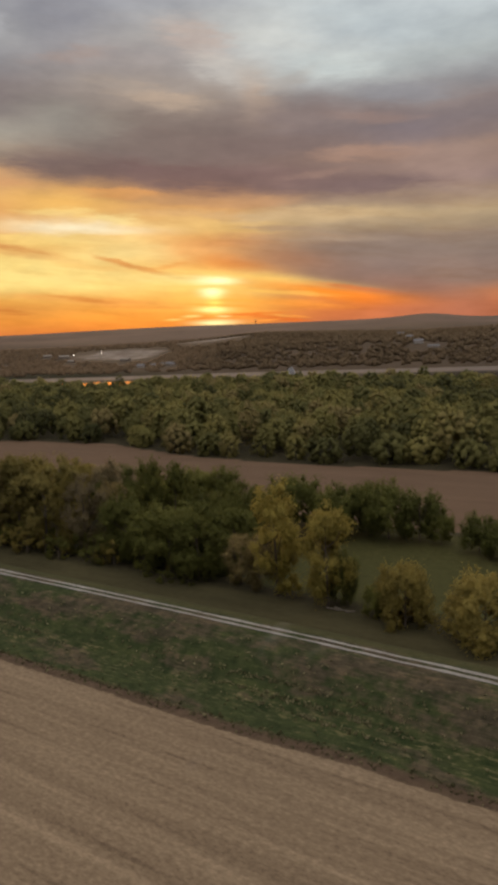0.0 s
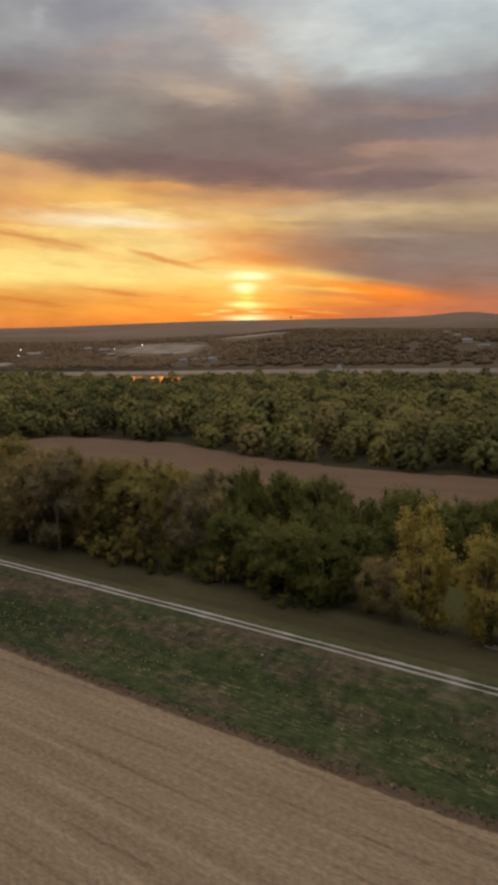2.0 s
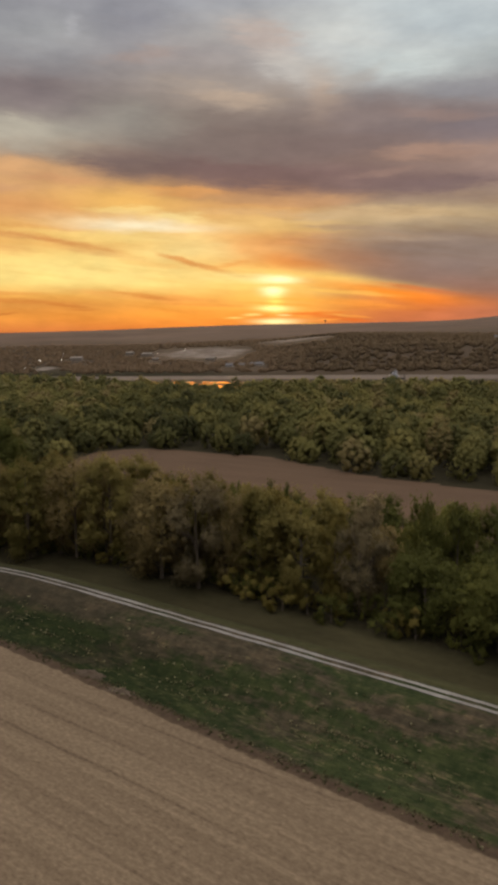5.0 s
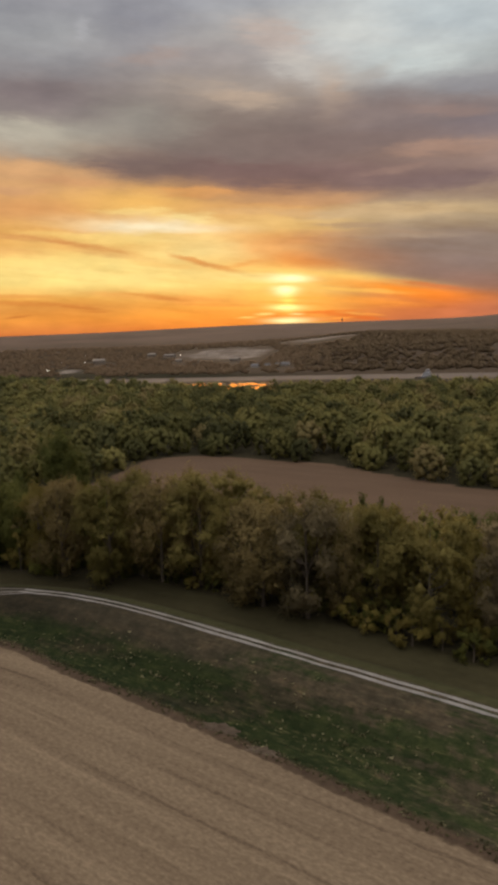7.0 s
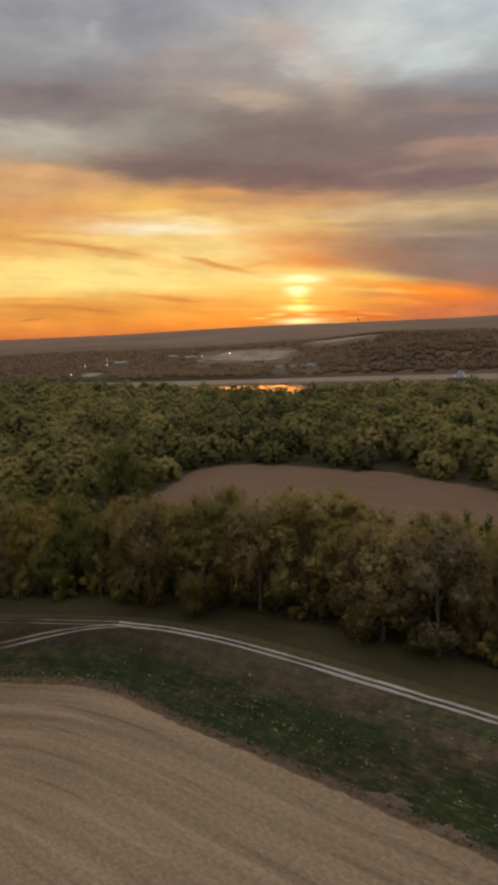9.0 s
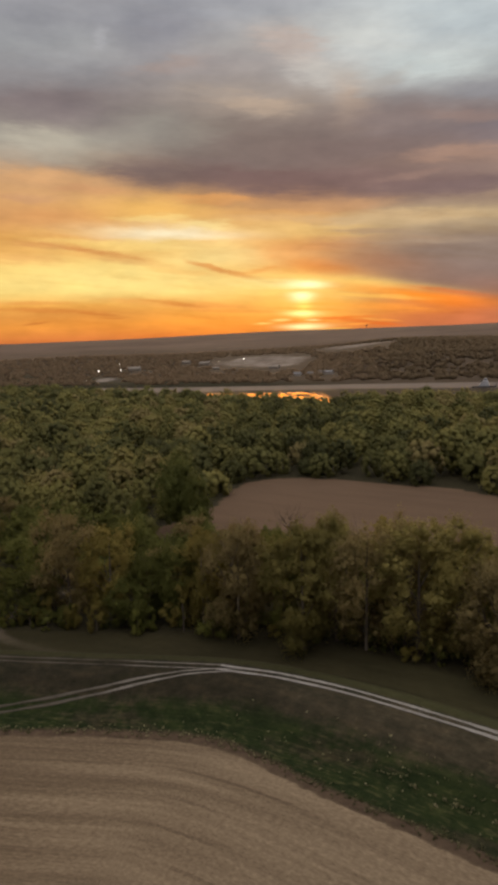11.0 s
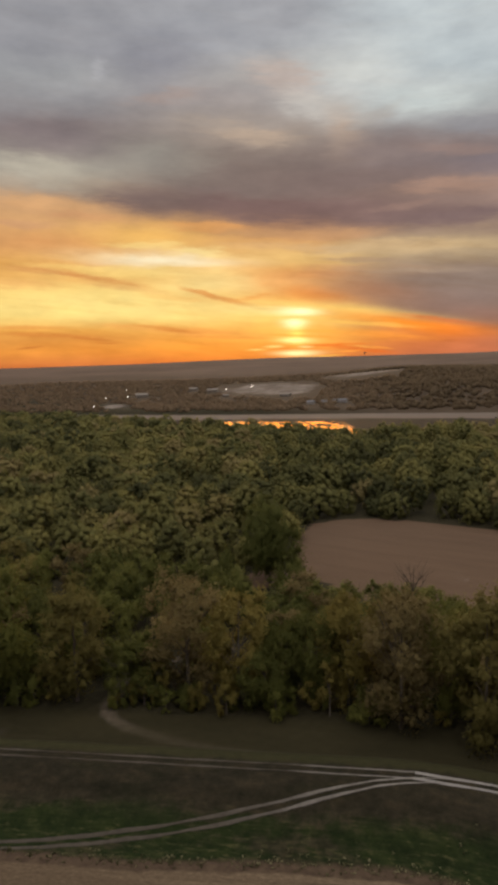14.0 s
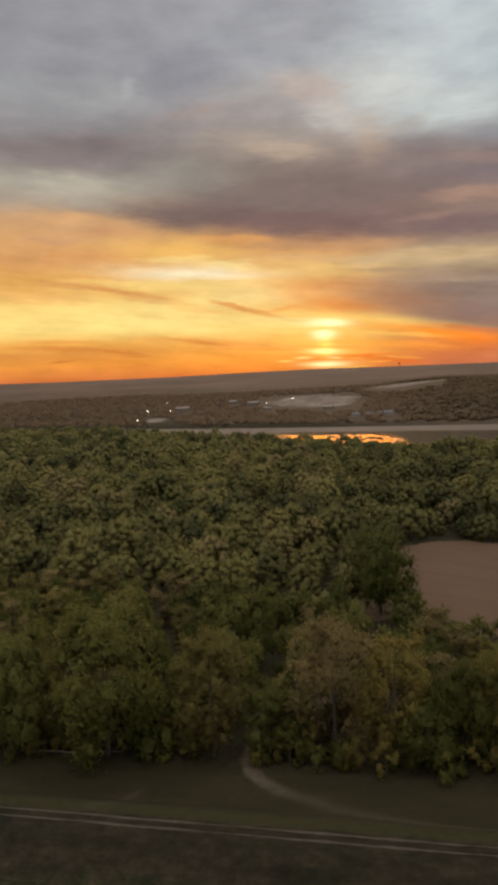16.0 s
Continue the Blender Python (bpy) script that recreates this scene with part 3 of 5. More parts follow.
# darker towards the bend: the camera's dimming of the ground put into the straw
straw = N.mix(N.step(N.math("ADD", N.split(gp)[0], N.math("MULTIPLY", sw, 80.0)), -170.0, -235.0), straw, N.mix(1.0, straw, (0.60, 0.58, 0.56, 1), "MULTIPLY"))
# levee grass: green with browned and straw-coloured patches
ga = N.noise(N.join(N.math("MULTIPLY", gs, 0.045), N.math("MULTIPLY", gd, 0.14), 0.0), 1.0, 4, 0.6)
gb = N.noise(gp, 0.55, 5, 0.7)
nearness = N.step(N.math("ADD", gd, N.math("MULTIPLY", rag, 1.2)), -11.8, -6.8)
# mown streaks run along the slope
streak = N.noise(N.join(N.math("MULTIPLY", gs, 0.22), N.math("MULTIPLY", gd, 1.9), 2.0), 1.0, 5, 0.65)
gm = N.math("ADD", N.math("MULTIPLY", gb, 0.62), N.math("MULTIPLY", streak, 0.38))
green = N.ramp(gm, [(0.36, (0.023, 0.034, 0.012)), (0.5, (0.040, 0.051, 0.019)), (0.66, (0.068, 0.075, 0.030))])
dry = N.ramp(gm, [(0.36, (0.042, 0.034, 0.021)), (0.5, (0.070, 0.056, 0.035)), (0.68, (0.115, 0.090, 0.056))])
grass = N.mix(N.step(N.math("ADD", N.math("ADD", ga, N.math("MULTIPLY", nearness, N.math("ADD", N.math("MULTIPLY", N.step(N.split(gp)[0], -90.0, -170.0), 0.07), 0.07))), N.math("MULTIPLY", N.math("SUBTRACT", gm, 0.5), 0.5)), 0.49, 0.64), green, dry)
weeds = N.step(N.math("ADD", N.math("MULTIPLY", N.noise(N.join(N.math("MULTIPLY", gs, 0.5), N.math("MULTIPLY", gd, 1.6), 5.0), 1.0, 4, 0.7), 0.7), N.math("ADD", N.math("MULTIPLY", streak, 0.5), N.math("MULTIPLY", N.math("MULTIPLY", N.step(gd, -20.5, -17.0), N.step(gd, -11.0, -14.5)), 0.055))), 0.67, 0.78)
grass = N.mix(N.math("MULTIPLY", weeds, 0.6), grass, (0.17, 0.145, 0.072, 1))
# beyond the bend the near slope is darker, rough and thatched
rough = N.ramp(N.math("ADD", N.math("MULTIPLY", gb, 0.6), N.math("MULTIPLY", ga, 0.4)), [(0.35, (0.030, 0.026, 0.016)), (0.6, (0.056, 0.046, 0.029)), (0.75, (0.092, 0.074, 0.049))])
grass = N.mix(N.math("MULTIPLY", N.step(N.math("ADD", N.split(gp)[0], N.math("MULTIPLY", ga, 60.0)), -120.0, -195.0), N.math("MULTIPLY", nearness, 0.85)), grass, rough)
# darker sward at the foot of the slope towards the bend
bendward = N.step(N.math("ADD", N.split(gp)[0], N.math("MULTIPLY", ga, 40.0)), -85.0, -160.0)
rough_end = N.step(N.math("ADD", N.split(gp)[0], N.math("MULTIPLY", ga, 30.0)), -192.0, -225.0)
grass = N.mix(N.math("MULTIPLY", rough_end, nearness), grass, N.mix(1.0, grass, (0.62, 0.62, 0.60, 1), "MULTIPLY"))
grass = N.mix(N.math("MULTIPLY", bendward, N.math("SUBTRACT", 1.0, N.math("MULTIPLY", nearness, 0.85))), grass, N.mix(1.0, grass, (0.48, 0.54, 0.46, 1), "MULTIPLY"))
# the river side of the levee is mown short and brown-green
mown = N.ramp(N.math("ADD", N.math("MULTIPLY", gb, 0.4), N.math("MULTIPLY", ga, 0.6)), [(0.35, (0.045, 0.040, 0.019)), (0.65, (0.074, 0.064, 0.031))])
verge = N.ramp(gb, [(0.3, (0.046, 0.048, 0.019)), (0.7, (0.080, 0.076, 0.032))])
mown = N.mix(N.math("MULTIPLY", N.step(edge, 9.0, 4.5), 0.7), mown, verge)
# the bank darkens in two steps towards the bend
mown = N.mix(bendward, mown, N.mix(1.0, mown, (0.86, 0.86, 0.86, 1), "MULTIPLY"))
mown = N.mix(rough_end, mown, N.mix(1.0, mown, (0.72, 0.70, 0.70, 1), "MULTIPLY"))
blotches = N.noise(N.join(N.math("MULTIPLY", gs, 0.16), N.math("MULTIPLY", gd, 0.34), 4.0), 1.0, 5, 0.7)
grass = N.mix(1.0, grass, N.ramp(blotches, [(0.32, (0.62, 0.66, 0.64)), (0.5, (0.97, 0.96, 0.95)), (0.68, (1.42, 1.30, 1.22))]), "MULTIPLY")
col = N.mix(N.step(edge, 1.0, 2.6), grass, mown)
bare = N.ramp(gb, [(0.3, (0.060, 0.040, 0.026)), (0.7, (0.115, 0.078, 0.050))])
col = N.mix(N.step(field_edge, -16.4, -18.0), col, bare)
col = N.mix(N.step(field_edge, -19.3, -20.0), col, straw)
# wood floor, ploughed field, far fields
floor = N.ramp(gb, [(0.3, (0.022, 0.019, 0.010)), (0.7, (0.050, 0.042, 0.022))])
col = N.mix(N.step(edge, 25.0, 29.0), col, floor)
clear = N.math("MULTIPLY", N.step(N.split(gp)[0], -92.0, -74.0), N.math("MULTIPLY", N.step(edge, 30.0, 34.0), N.step(edge, 95.0, 88.0)))
meadow = N.ramp(gb, [(0.3, (0.042, 0.042, 0.013)), (0.7, (0.074, 0.070, 0.024))])
col = N.mix(clear, col, meadow)
# worn earth of the trail into the wood
worn = N.ramp(gb, [(0.3, (0.14, 0.108, 0.080)), (0.7, (0.23, 0.182, 0.136))])
col = N.mix(N.math("MULTIPLY", N.step(N.math("ADD", N.attr("trail"), N.math("MULTIPLY", rag, 0.5)), 2.3, 0.5), N.math("ADD", N.math("MULTIPLY", N.step(N.split(gp)[0], -296.0, -311.0), 0.44), 0.12)), col, worn)
fu = N.noise(N.vec("MULTIPLY", gp, (0.02, 0.11, 0.1)), 1.0, 4, 0.6)
soilc = N.ramp(N.math("ADD", N.math("MULTIPLY", fu, 0.7), N.math("MULTIPLY", gb, 0.3)), [(0.3, (0.110, 0.070, 0.045)), (0.7, (0.146, 0.094, 0.060))])
col = N.mix(N.step(N.math("ADD", N.attr("soil"), N.math("MULTIPLY", rag, 0.08)), 0.35, 0.65), col, soilc)
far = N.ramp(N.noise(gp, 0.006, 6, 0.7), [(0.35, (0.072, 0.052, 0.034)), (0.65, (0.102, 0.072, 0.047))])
# distant haze on the ridge is put into the ground colour
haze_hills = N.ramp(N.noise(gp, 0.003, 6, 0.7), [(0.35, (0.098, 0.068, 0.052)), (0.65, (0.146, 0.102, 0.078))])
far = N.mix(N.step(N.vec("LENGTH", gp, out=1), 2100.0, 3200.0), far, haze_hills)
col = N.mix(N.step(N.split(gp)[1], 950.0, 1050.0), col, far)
cutp = N.step(N.math("ADD", N.attr("pale"), N.math("MULTIPLY", N.math("SUBTRACT", N.noise(N.vec("MULTIPLY", gp, (1.6, 0.6, 1.0)), 0.012, 5, 0.7), 0.5), 2.6)), 0.3, 0.8)
col = N.mix(N.math("MULTIPLY", cutp, 0.8), col, N.ramp(N.noise(N.vec("MULTIPLY", gp, (1.0, 0.4, 1.0)), 0.04, 5, 0.7), [(0.35, (0.12, 0.094, 0.077)), (0.5, (0.20, 0.165, 0.138)), (0.65, (0.36, 0.31, 0.27))]))
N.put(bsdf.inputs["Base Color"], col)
bump = N.add("ShaderNodeBump")
bump.inputs["Strength"].default_value, bump.inputs["Distance"].default_value = 0.7, 0.35
N.put(bump.inputs["Height"], N.math("ADD", gb, N.math("MULTIPLY", fine, 0.6)))
N.put(bsdf.inputs["Normal"], bump.outputs[0])


def pale_mask(x, y):
    """Bare quarry floor, cut hillside and landing beyond the river."""
    r = np.hypot(x + 110, y - 5)
    a = np.degrees(np.arctan2(x + 110, np.maximum(y - 5, 1)))
    q = bell(a, -36.3, 2.6) * bell(r, 1640 - 12 * (a + 36), 120)
    c = 1.2 * bell(a, -28.6, 1.9) * bell(r, 1885 + 14 * (a + 28), 60)
    l = bell(x, -1215, 70) * bell(y, 985 - 0.5 * (x + 1215), 22)
    m = bell(x, -1250, 40) * bell(y, 1110, 40)
    return np.clip(1.8 * (q + c + 0.7 * l + 0.6 * m) * (1 + 0.45 * swell(x, y, 170) + 0.35 * swell(y, x, 70)) - 0.45, 0, 1)


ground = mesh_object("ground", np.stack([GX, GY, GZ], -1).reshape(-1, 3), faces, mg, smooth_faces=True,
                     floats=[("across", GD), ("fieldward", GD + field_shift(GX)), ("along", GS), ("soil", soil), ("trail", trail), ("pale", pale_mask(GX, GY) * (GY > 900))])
tagged(ground, "harvested stubble field, grassy levee, brown far field and hills", "ground", kind="structure")

mw, N, bsdf = material("river_water", 0.05, 0.5)
bsdf.inputs["IOR"].default_value = 1.16
wp = N.add("ShaderNodeTexCoord").outputs["Object"]
ruffle = N.step(N.math("ADD", N.attr("off_shore"), N.math("MULTIPLY", N.noise(N.vec("MULTIPLY", wp, (0.004, 0.02, 1)), 1.0, 4), 120.0)), 200.0, 150.0)
# pale base of the ruffled strip stands in for the sky it reflects
N.put(bsdf.inputs["Base Color"], N.mix(ruffle, (0.035, 0.028, 0.021, 1), (0.165, 0.135, 0.113, 1)))
# smooth mirror lane, masked where the sun's glint shows; the rest is wind-ruffled
lane = N.join(N.math("ADD", N.math("MULTIPLY", N.split(wp)[0], 0.839), N.math("MULTIPLY", N.split(wp)[1], 0.545)), N.math("SUBTRACT", N.math("MULTIPLY", N.split(wp)[1], 0.839), N.math("MULTIPLY", N.split(wp)[0], 0.545)), 0.0)
shift = N.math("MULTIPLY", N.math("SUBTRACT", N.noise(N.vec("MULTIPLY", lane, (0.05, 0.006, 1)), 1.0, 3), 0.5), 40.0)
wx = N.math("ADD", N.split(lane)[0], shift)
calm = N.math("MULTIPLY", N.step(wx, -255.0, -235.0), N.step(wx, -68.0, -88.0))
calm = N.math("MULTIPLY", calm, N.step(N.noise(N.vec("MULTIPLY", lane, (0.09, 0.022, 1)), 1.0, 4, 0.65), 0.53, 0.47))
calm = N.math("MULTIPLY", calm, N.step(N.attr("off_shore"), 150.0, 190.0))
open_water = N.math("SUBTRACT", 1.0, calm)
N.put(bsdf.inputs["Roughness"], N.math("ADD", N.math("MULTIPLY", N.math("MAXIMUM", ruffle, open_water), 0.6), 0.02))
bump = N.add("ShaderNodeBump")
bump.inputs["Strength"].default_value, bump.inputs["Distance"].default_value = 0.16, 0.3
N.put(bump.inputs["Height"], N.noise(N.vec("MULTIPLY", wp, (0.2, 0.9, 1)), 1.0, 4))
N.put(bsdf.inputs["Normal"], bump.outputs[0])
N.put(bsdf.inputs["Specular IOR Level"], N.math("MULTIPLY_ADD", calm, 0.3, 0.06))
# the glint's deep orange is put into the mirror tint, not left to the sky
glint = N.add("ShaderNodeBsdfGlossy")
glint.inputs["Color"].default_value, glint.inputs["Roughness"].default_value = (0.56, 0.28, 0.080, 1), 0.05
N.put(glint.inputs["Normal"], bump.outputs[0])
both = N.add("ShaderNodeMixShader")
N.put(both.inputs[0], calm)
N.put(both.inputs[1], bsdf.outputs[0])
N.put(both.inputs[2], glint.outputs[0])
N.put(N.add("ShaderNodeOutputMaterial").inputs[0], both.outputs[0])
for spare in [n for n in mw.node_tree.nodes if n.type == "OUTPUT_MATERIAL"][:-1]:
    mw.node_tree.nodes.remove(spare)
rx, ry = np.meshgrid(np.linspace(-4600, 1500, 60), np.linspace(0, 1, 30))
rlo, rhi = near_shore(rx) - 30, far_shore(rx) + 30
ryy = rlo + (rhi - rlo) * ry
i2 = np.arange(rx.size).reshape(rx.shape)
river = mesh_object("water", np.stack([rx, ryy, np.full(rx.shape, WATER)], -1).reshape(-1, 3),
                    np.stack([i2[:-1, :-1], i2[:-1, 1:], i2[1:, 1:], i2[1:, :-1]], -1).reshape(-1, 4), mw, floats=[("off_shore", far_shore(rx) - ryy)])
tagged(river, "calm wide river reflecting the orange sunset sky", "river", kind="structure")


def ribbon(name, line, offset, half, mat, lift, parent=None, wobble=0.12, seed=1):
    """A wheel track that lies on the ground along a line, with ragged sides and a rounded crown."""
    rnd = np.random.RandomState(seed)
    p = smooth_line(line, 1.0)
    t = np.gradient(p, axis=0)
    t /= np.linalg.norm(t, axis=1)[:, None]
    n = np.stack([-t[:, 1], t[:, 0]], 1)
    rows = []
    jag = [np.convolve(rnd.normal(0, 1, len(p) + 6), np.ones(7) / 7, "valid") * wobble * 2 for _ in range(2)]
    for k, s in enumerate((-1.0, -0.5, 0.0, 0.5, 1.0)):
        w = half + (jag[0] if s < 0 else jag[1])
        q = p + n * (offset + s * w)[:, None]
        z = height(q[:, 0], q[:, 1]) + lift * (1 - 0.6 * s * s)
        rows.append(np.column_stack([q, z]))
    v = np.stack(rows, 1)
    m = np.arange(len(p) * 5).reshape(len(p), 5)
    f = np.stack([m[:-1, :-1], m[1:, :-1], m[1:, 1:], m[:-1, 1:]], -1).reshape(-1, 4)
    return mesh_object(name, v.reshape(-1, 3), f, mat, parent, smooth_faces=True)


def gravel(name, lo, hi, pale=None):
    m, N, b = material(name, 0.95, 0.15)
    c = N.add("ShaderNodeTexCoord").outputs["Object"]
    f = N.math("ADD", N.math("MULTIPLY", N.noise(c, 0.25, 4, 0.6), 0.6), N.math("MULTIPLY", N.noise(c, 3.0, 3, 0.6), 0.4))
    col = N.ramp(f, [(0.35, lo), (0.65, hi)])
    if pale:   # spilt gravel near the fork
        x = N.math("ADD", N.split(c)[0], N.math("MULTIPLY", N.noise(c, 0.3, 3), 8.0))
        col = N.mix(N.step(x, -264.0, -238.0), col, N.ramp(f, [(0.35, pale[0]), (0.65, pale[1])]))
    N.put(b.inputs["Base Color"], col)
    return m


GRAVEL = gravel("pale_crushed_gravel", (0.20, 0.182, 0.163), (0.33, 0.305, 0.278))
EARTH_TRACK = gravel("worn_earth", (0.052, 0.043, 0.032), (0.100, 0.083, 0.064), ((0.15, 0.132, 0.112), (0.25, 0.225, 0.198)))
cut = 9   # the gravelled part of the crest line ends at the fork
road = new("road")
tagged(road, "pale gravel two-wheel track along the levee crest", "track", kind="structure")
for off in (-0.86, 0.86):
    ribbon("wheel_track", LEVEE[:cut + 1], np.full(len(smooth_line(LEVEE[:cut + 1], 1.0)), off), 0.37, GRAVEL, 0.10, road, seed=3 + int(off))
road2 = new("road")
tagged(road2, "worn earth two-wheel track continuing along the levee", "track", kind="structure")
for off in (-0.95, 0.95):
    ribbon("wheel_track", LEVEE[cut:], np.full(len(smooth_line(LEVEE[cut:], 1.0)), off), 0.24, EARTH_TRACK, 0.09, road2, seed=7 + int(off))
road3 = new("road")
tagged(road3, "worn two-wheel track ramping down the levee side", "track", kind="structure")
for off in (-0.66, 0.66):
    ribbon("wheel_track", RAMP, np.full(len(smooth_line(RAMP, 1.0)), off), 0.26, EARTH_TRACK, 0.12, road3, seed=11 + int(off))


def tufts(name, spots, mat, label, seed):
    """Weed and grass tufts: a few upright bent blades each."""
    rs = np.random.RandomState(seed)
    sp = np.repeat(np.array(spots), 5, 0)
    a = rs.uniform(0, 6.28, len(sp))
    dirs = np.stack([np.cos(a), np.sin(a), np.zeros(len(sp))], 1)
    hgt = sp[:, 3] * rs.uniform(0.6, 1.2, len(sp))
    base = sp[:, :3] + dirs * (rs.uniform(0, 0.5, len(sp)) * sp[:, 4])[:, None]
    side = np.stack([-dirs[:, 1], dirs[:, 0], np.zeros(len(sp))], 1) * (0.28 * sp[:, 4])[:, None]
    top = base + dirs * (0.35 * hgt)[:, None] + np.stack([0 * hgt, 0 * hgt, hgt], 1)
    mid = (base + top) / 2 + np.stack([0 * hgt, 0 * hgt, 0.15 * hgt], 1)
    v = np.stack([base - (0, 0, 0.05), mid - side, top, mid + side], 1).reshape(-1, 3)
    ob = mesh_object(name, v, np.arange(len(v)).reshape(-1, 4), mat, face_floats=[("tint", sp[:, 5])], outward=np.tile((0.0, -0.3, 1.0), (len(v), 1)))
    return tagged(ob, label, "weeds", kind="stuff")


WEEDS = leaf_material("weed_leaves", [(0.05, (0.035, 0.042, 0.014)), (0.4, (0.085, 0.078, 0.034)), (0.8, (0.33, 0.29, 0.16))], 0.25)
rs = np.random.RandomState(77)
tx, ty = rs.uniform(-300, 30, 90000), rs.uniform(70, 112, 90000)
td, ta = from_line(tx, ty)
tshift = td + field_shift(tx)
drifts = np.clip(np.sin(ta / 8 + 2 * np.sin(ta / 21)) + 0.3, 0, 1) * np.clip(np.sin(2.6 * td + 1.5 * np.sin(ta / 13)), 0, 1) ** 1.5
belt = (smooth(tx, -235, -150) * 0.8 + 2.4 * smooth(tx, -125, -70)) * bell(td, -12.2 - 1.5 * smooth(-tx, 60, 110) + 1.0 * np.sin(ta / 17), 1.7) * drifts + 0.04 * bell(td, -12, 4.5) * smooth(tx, -250, -190) + 0.3 * bell(tshift, -17.6, 0.8)
ok = (rs.uniform(0, 1, tx.shape) < belt) & (tshift > -19.4) & (td < -4)
tx, ty, td = tx[ok], ty[ok], td[ok]
tz = height(tx, ty)
tufts("weeds", [(x, y, z, rs.uniform(0.15, 0.36), rs.uniform(0.3, 0.7), np.clip(rs.normal(0.72 if d > -17 else 0.5, 0.16), 0, 1)) for x, y, z, d in zip(tx, ty, tz, td)],
      WEEDS, "straw-coloured and green weed tufts on the levee slope", 78)


# ---- trees ----
def leaves(rnd, centres, radii, count, size, flat=1.05, jitter=0.5, axis=None, bias=0.7, deep=0.5, scatter=0.28, puff=0.55):
    """Pointed leaf sprays in and over clumps, turned mostly outwards."""
    k = rnd.choice(len(centres), count, p=radii ** 2 / np.sum(radii ** 2))
    d = rnd.normal(0, 1, (count, 3))
    out = centres[k] - (centres.mean(0) if axis is None else np.array(axis))
    out /= np.linalg.norm(out, axis=1)[:, None] + 1e-9
    d = d / np.linalg.norm(d, axis=1)[:, None] + bias * out + (0, 0, 0.25)
    d /= np.linalg.norm(d, axis=1)[:, None]
    c = centres[k] + d * (radii[k] * (deep + (1.45 - deep) * rnd.beta(2.0, 2.2, count)))[:, None] * (1, 1, flat)
    c = c + rnd.normal(0, scatter, (count, 3)) * radii[k][:, None]
    nrm = d + rnd.normal(0, jitter, (count, 3))
    nrm /= np.linalg.norm(nrm, axis=1)[:, None]
    a = np.cross(nrm, rnd.normal(0, 1, (count, 3)))
    a /= np.linalg.norm(a, axis=1)[:, None] + 1e-9
    b = np.cross(nrm, a)
    s = size * rnd.uniform(0.55, 1.35, count)
    la, lb = (a * s[:, None]), (b * (s * rnd.uniform(0.5, 0.85, count))[:, None])
    v = np.stack([c - la - lb * 0.6, c + la * 0.9 - lb * 0.5, c + lb * 1.25], 1).reshape(-1, 3)
    lie = puff * d + (1.15 - puff) * out * (1, 1, 0.8) + (0, 0, 0.3)
    lie /= np.linalg.norm(lie, axis=1)[:, None]
    return v, np.arange(3 * count).reshape(-1, 3), np.repeat(lie, 3, 0)


def unit_lump(level):
    """Corners and triangles of a round lump."""
    bm = bmesh.new()
    if level:
        bmesh.ops.create_icosphere(bm, subdivisions=level, radius=1.0)
    else:   # eight sides
        q = [bm.verts.new(p) for p in ((1, 0, 0), (0, 1, 0), (-1, 0, 0), (0, -1, 0), (0, 0, 1), (0, 0, -1))]
        for i in range(4):
            bm.faces.new((q[i], q[(i + 1) % 4], q[4]))
            bm.faces.new((q[(i + 1) % 4], q[i], q[5]))
        bm.verts.index_update()
    v = np.array([tuple(q.co) for q in bm.verts])
    f = np.array([[q.index for q in p.verts] for p in bm.faces])
    bm.free()
    return v, f


LUMPS = {0: unit_lump(0), 1: unit_lump(1)}


def bodies(rnd, centres, radii, level, axis, ragged=0.22, squash=0.9, puff=0.55):
    """The dense inner mass of a crown: one uneven lump for each clump."""
    lv, lf = LUMPS[level]
    n, k = len(centres), len(lv)
    grow = rnd.uniform(1 - ragged, 1 + ragged, (n, k, 1))
    turn = rnd.uniform(0, 6.28, n)
    c, q = np.cos(turn)[:, None], np.sin(turn)[:, None]
    d = np.stack([lv[None, :, 0] * c - lv[None, :, 1] * q, lv[None, :, 0] * q + lv[None, :, 1] * c, np.repeat(lv[None, :, 2], n, 0)], -1)
    v = centres[:, None, :] + d * grow * radii[:, None, None] * (1, 1, squash)
    f = (lf[None] + (np.arange(n) * k)[:, None, None]).reshape(-1, 3)
    out = centres - np.array(axis)
    out = out / (np.linalg.norm(out, axis=1)[:, None] + 1e-9)
    lie = puff * d + (1.15 - puff) * out[:, None, :] + (0, 0, 0.3)
    lie /= np.linalg.norm(lie, axis=2)[:, :, None]
    return v.reshape(-1, 3), f, lie.reshape(-1, 3)


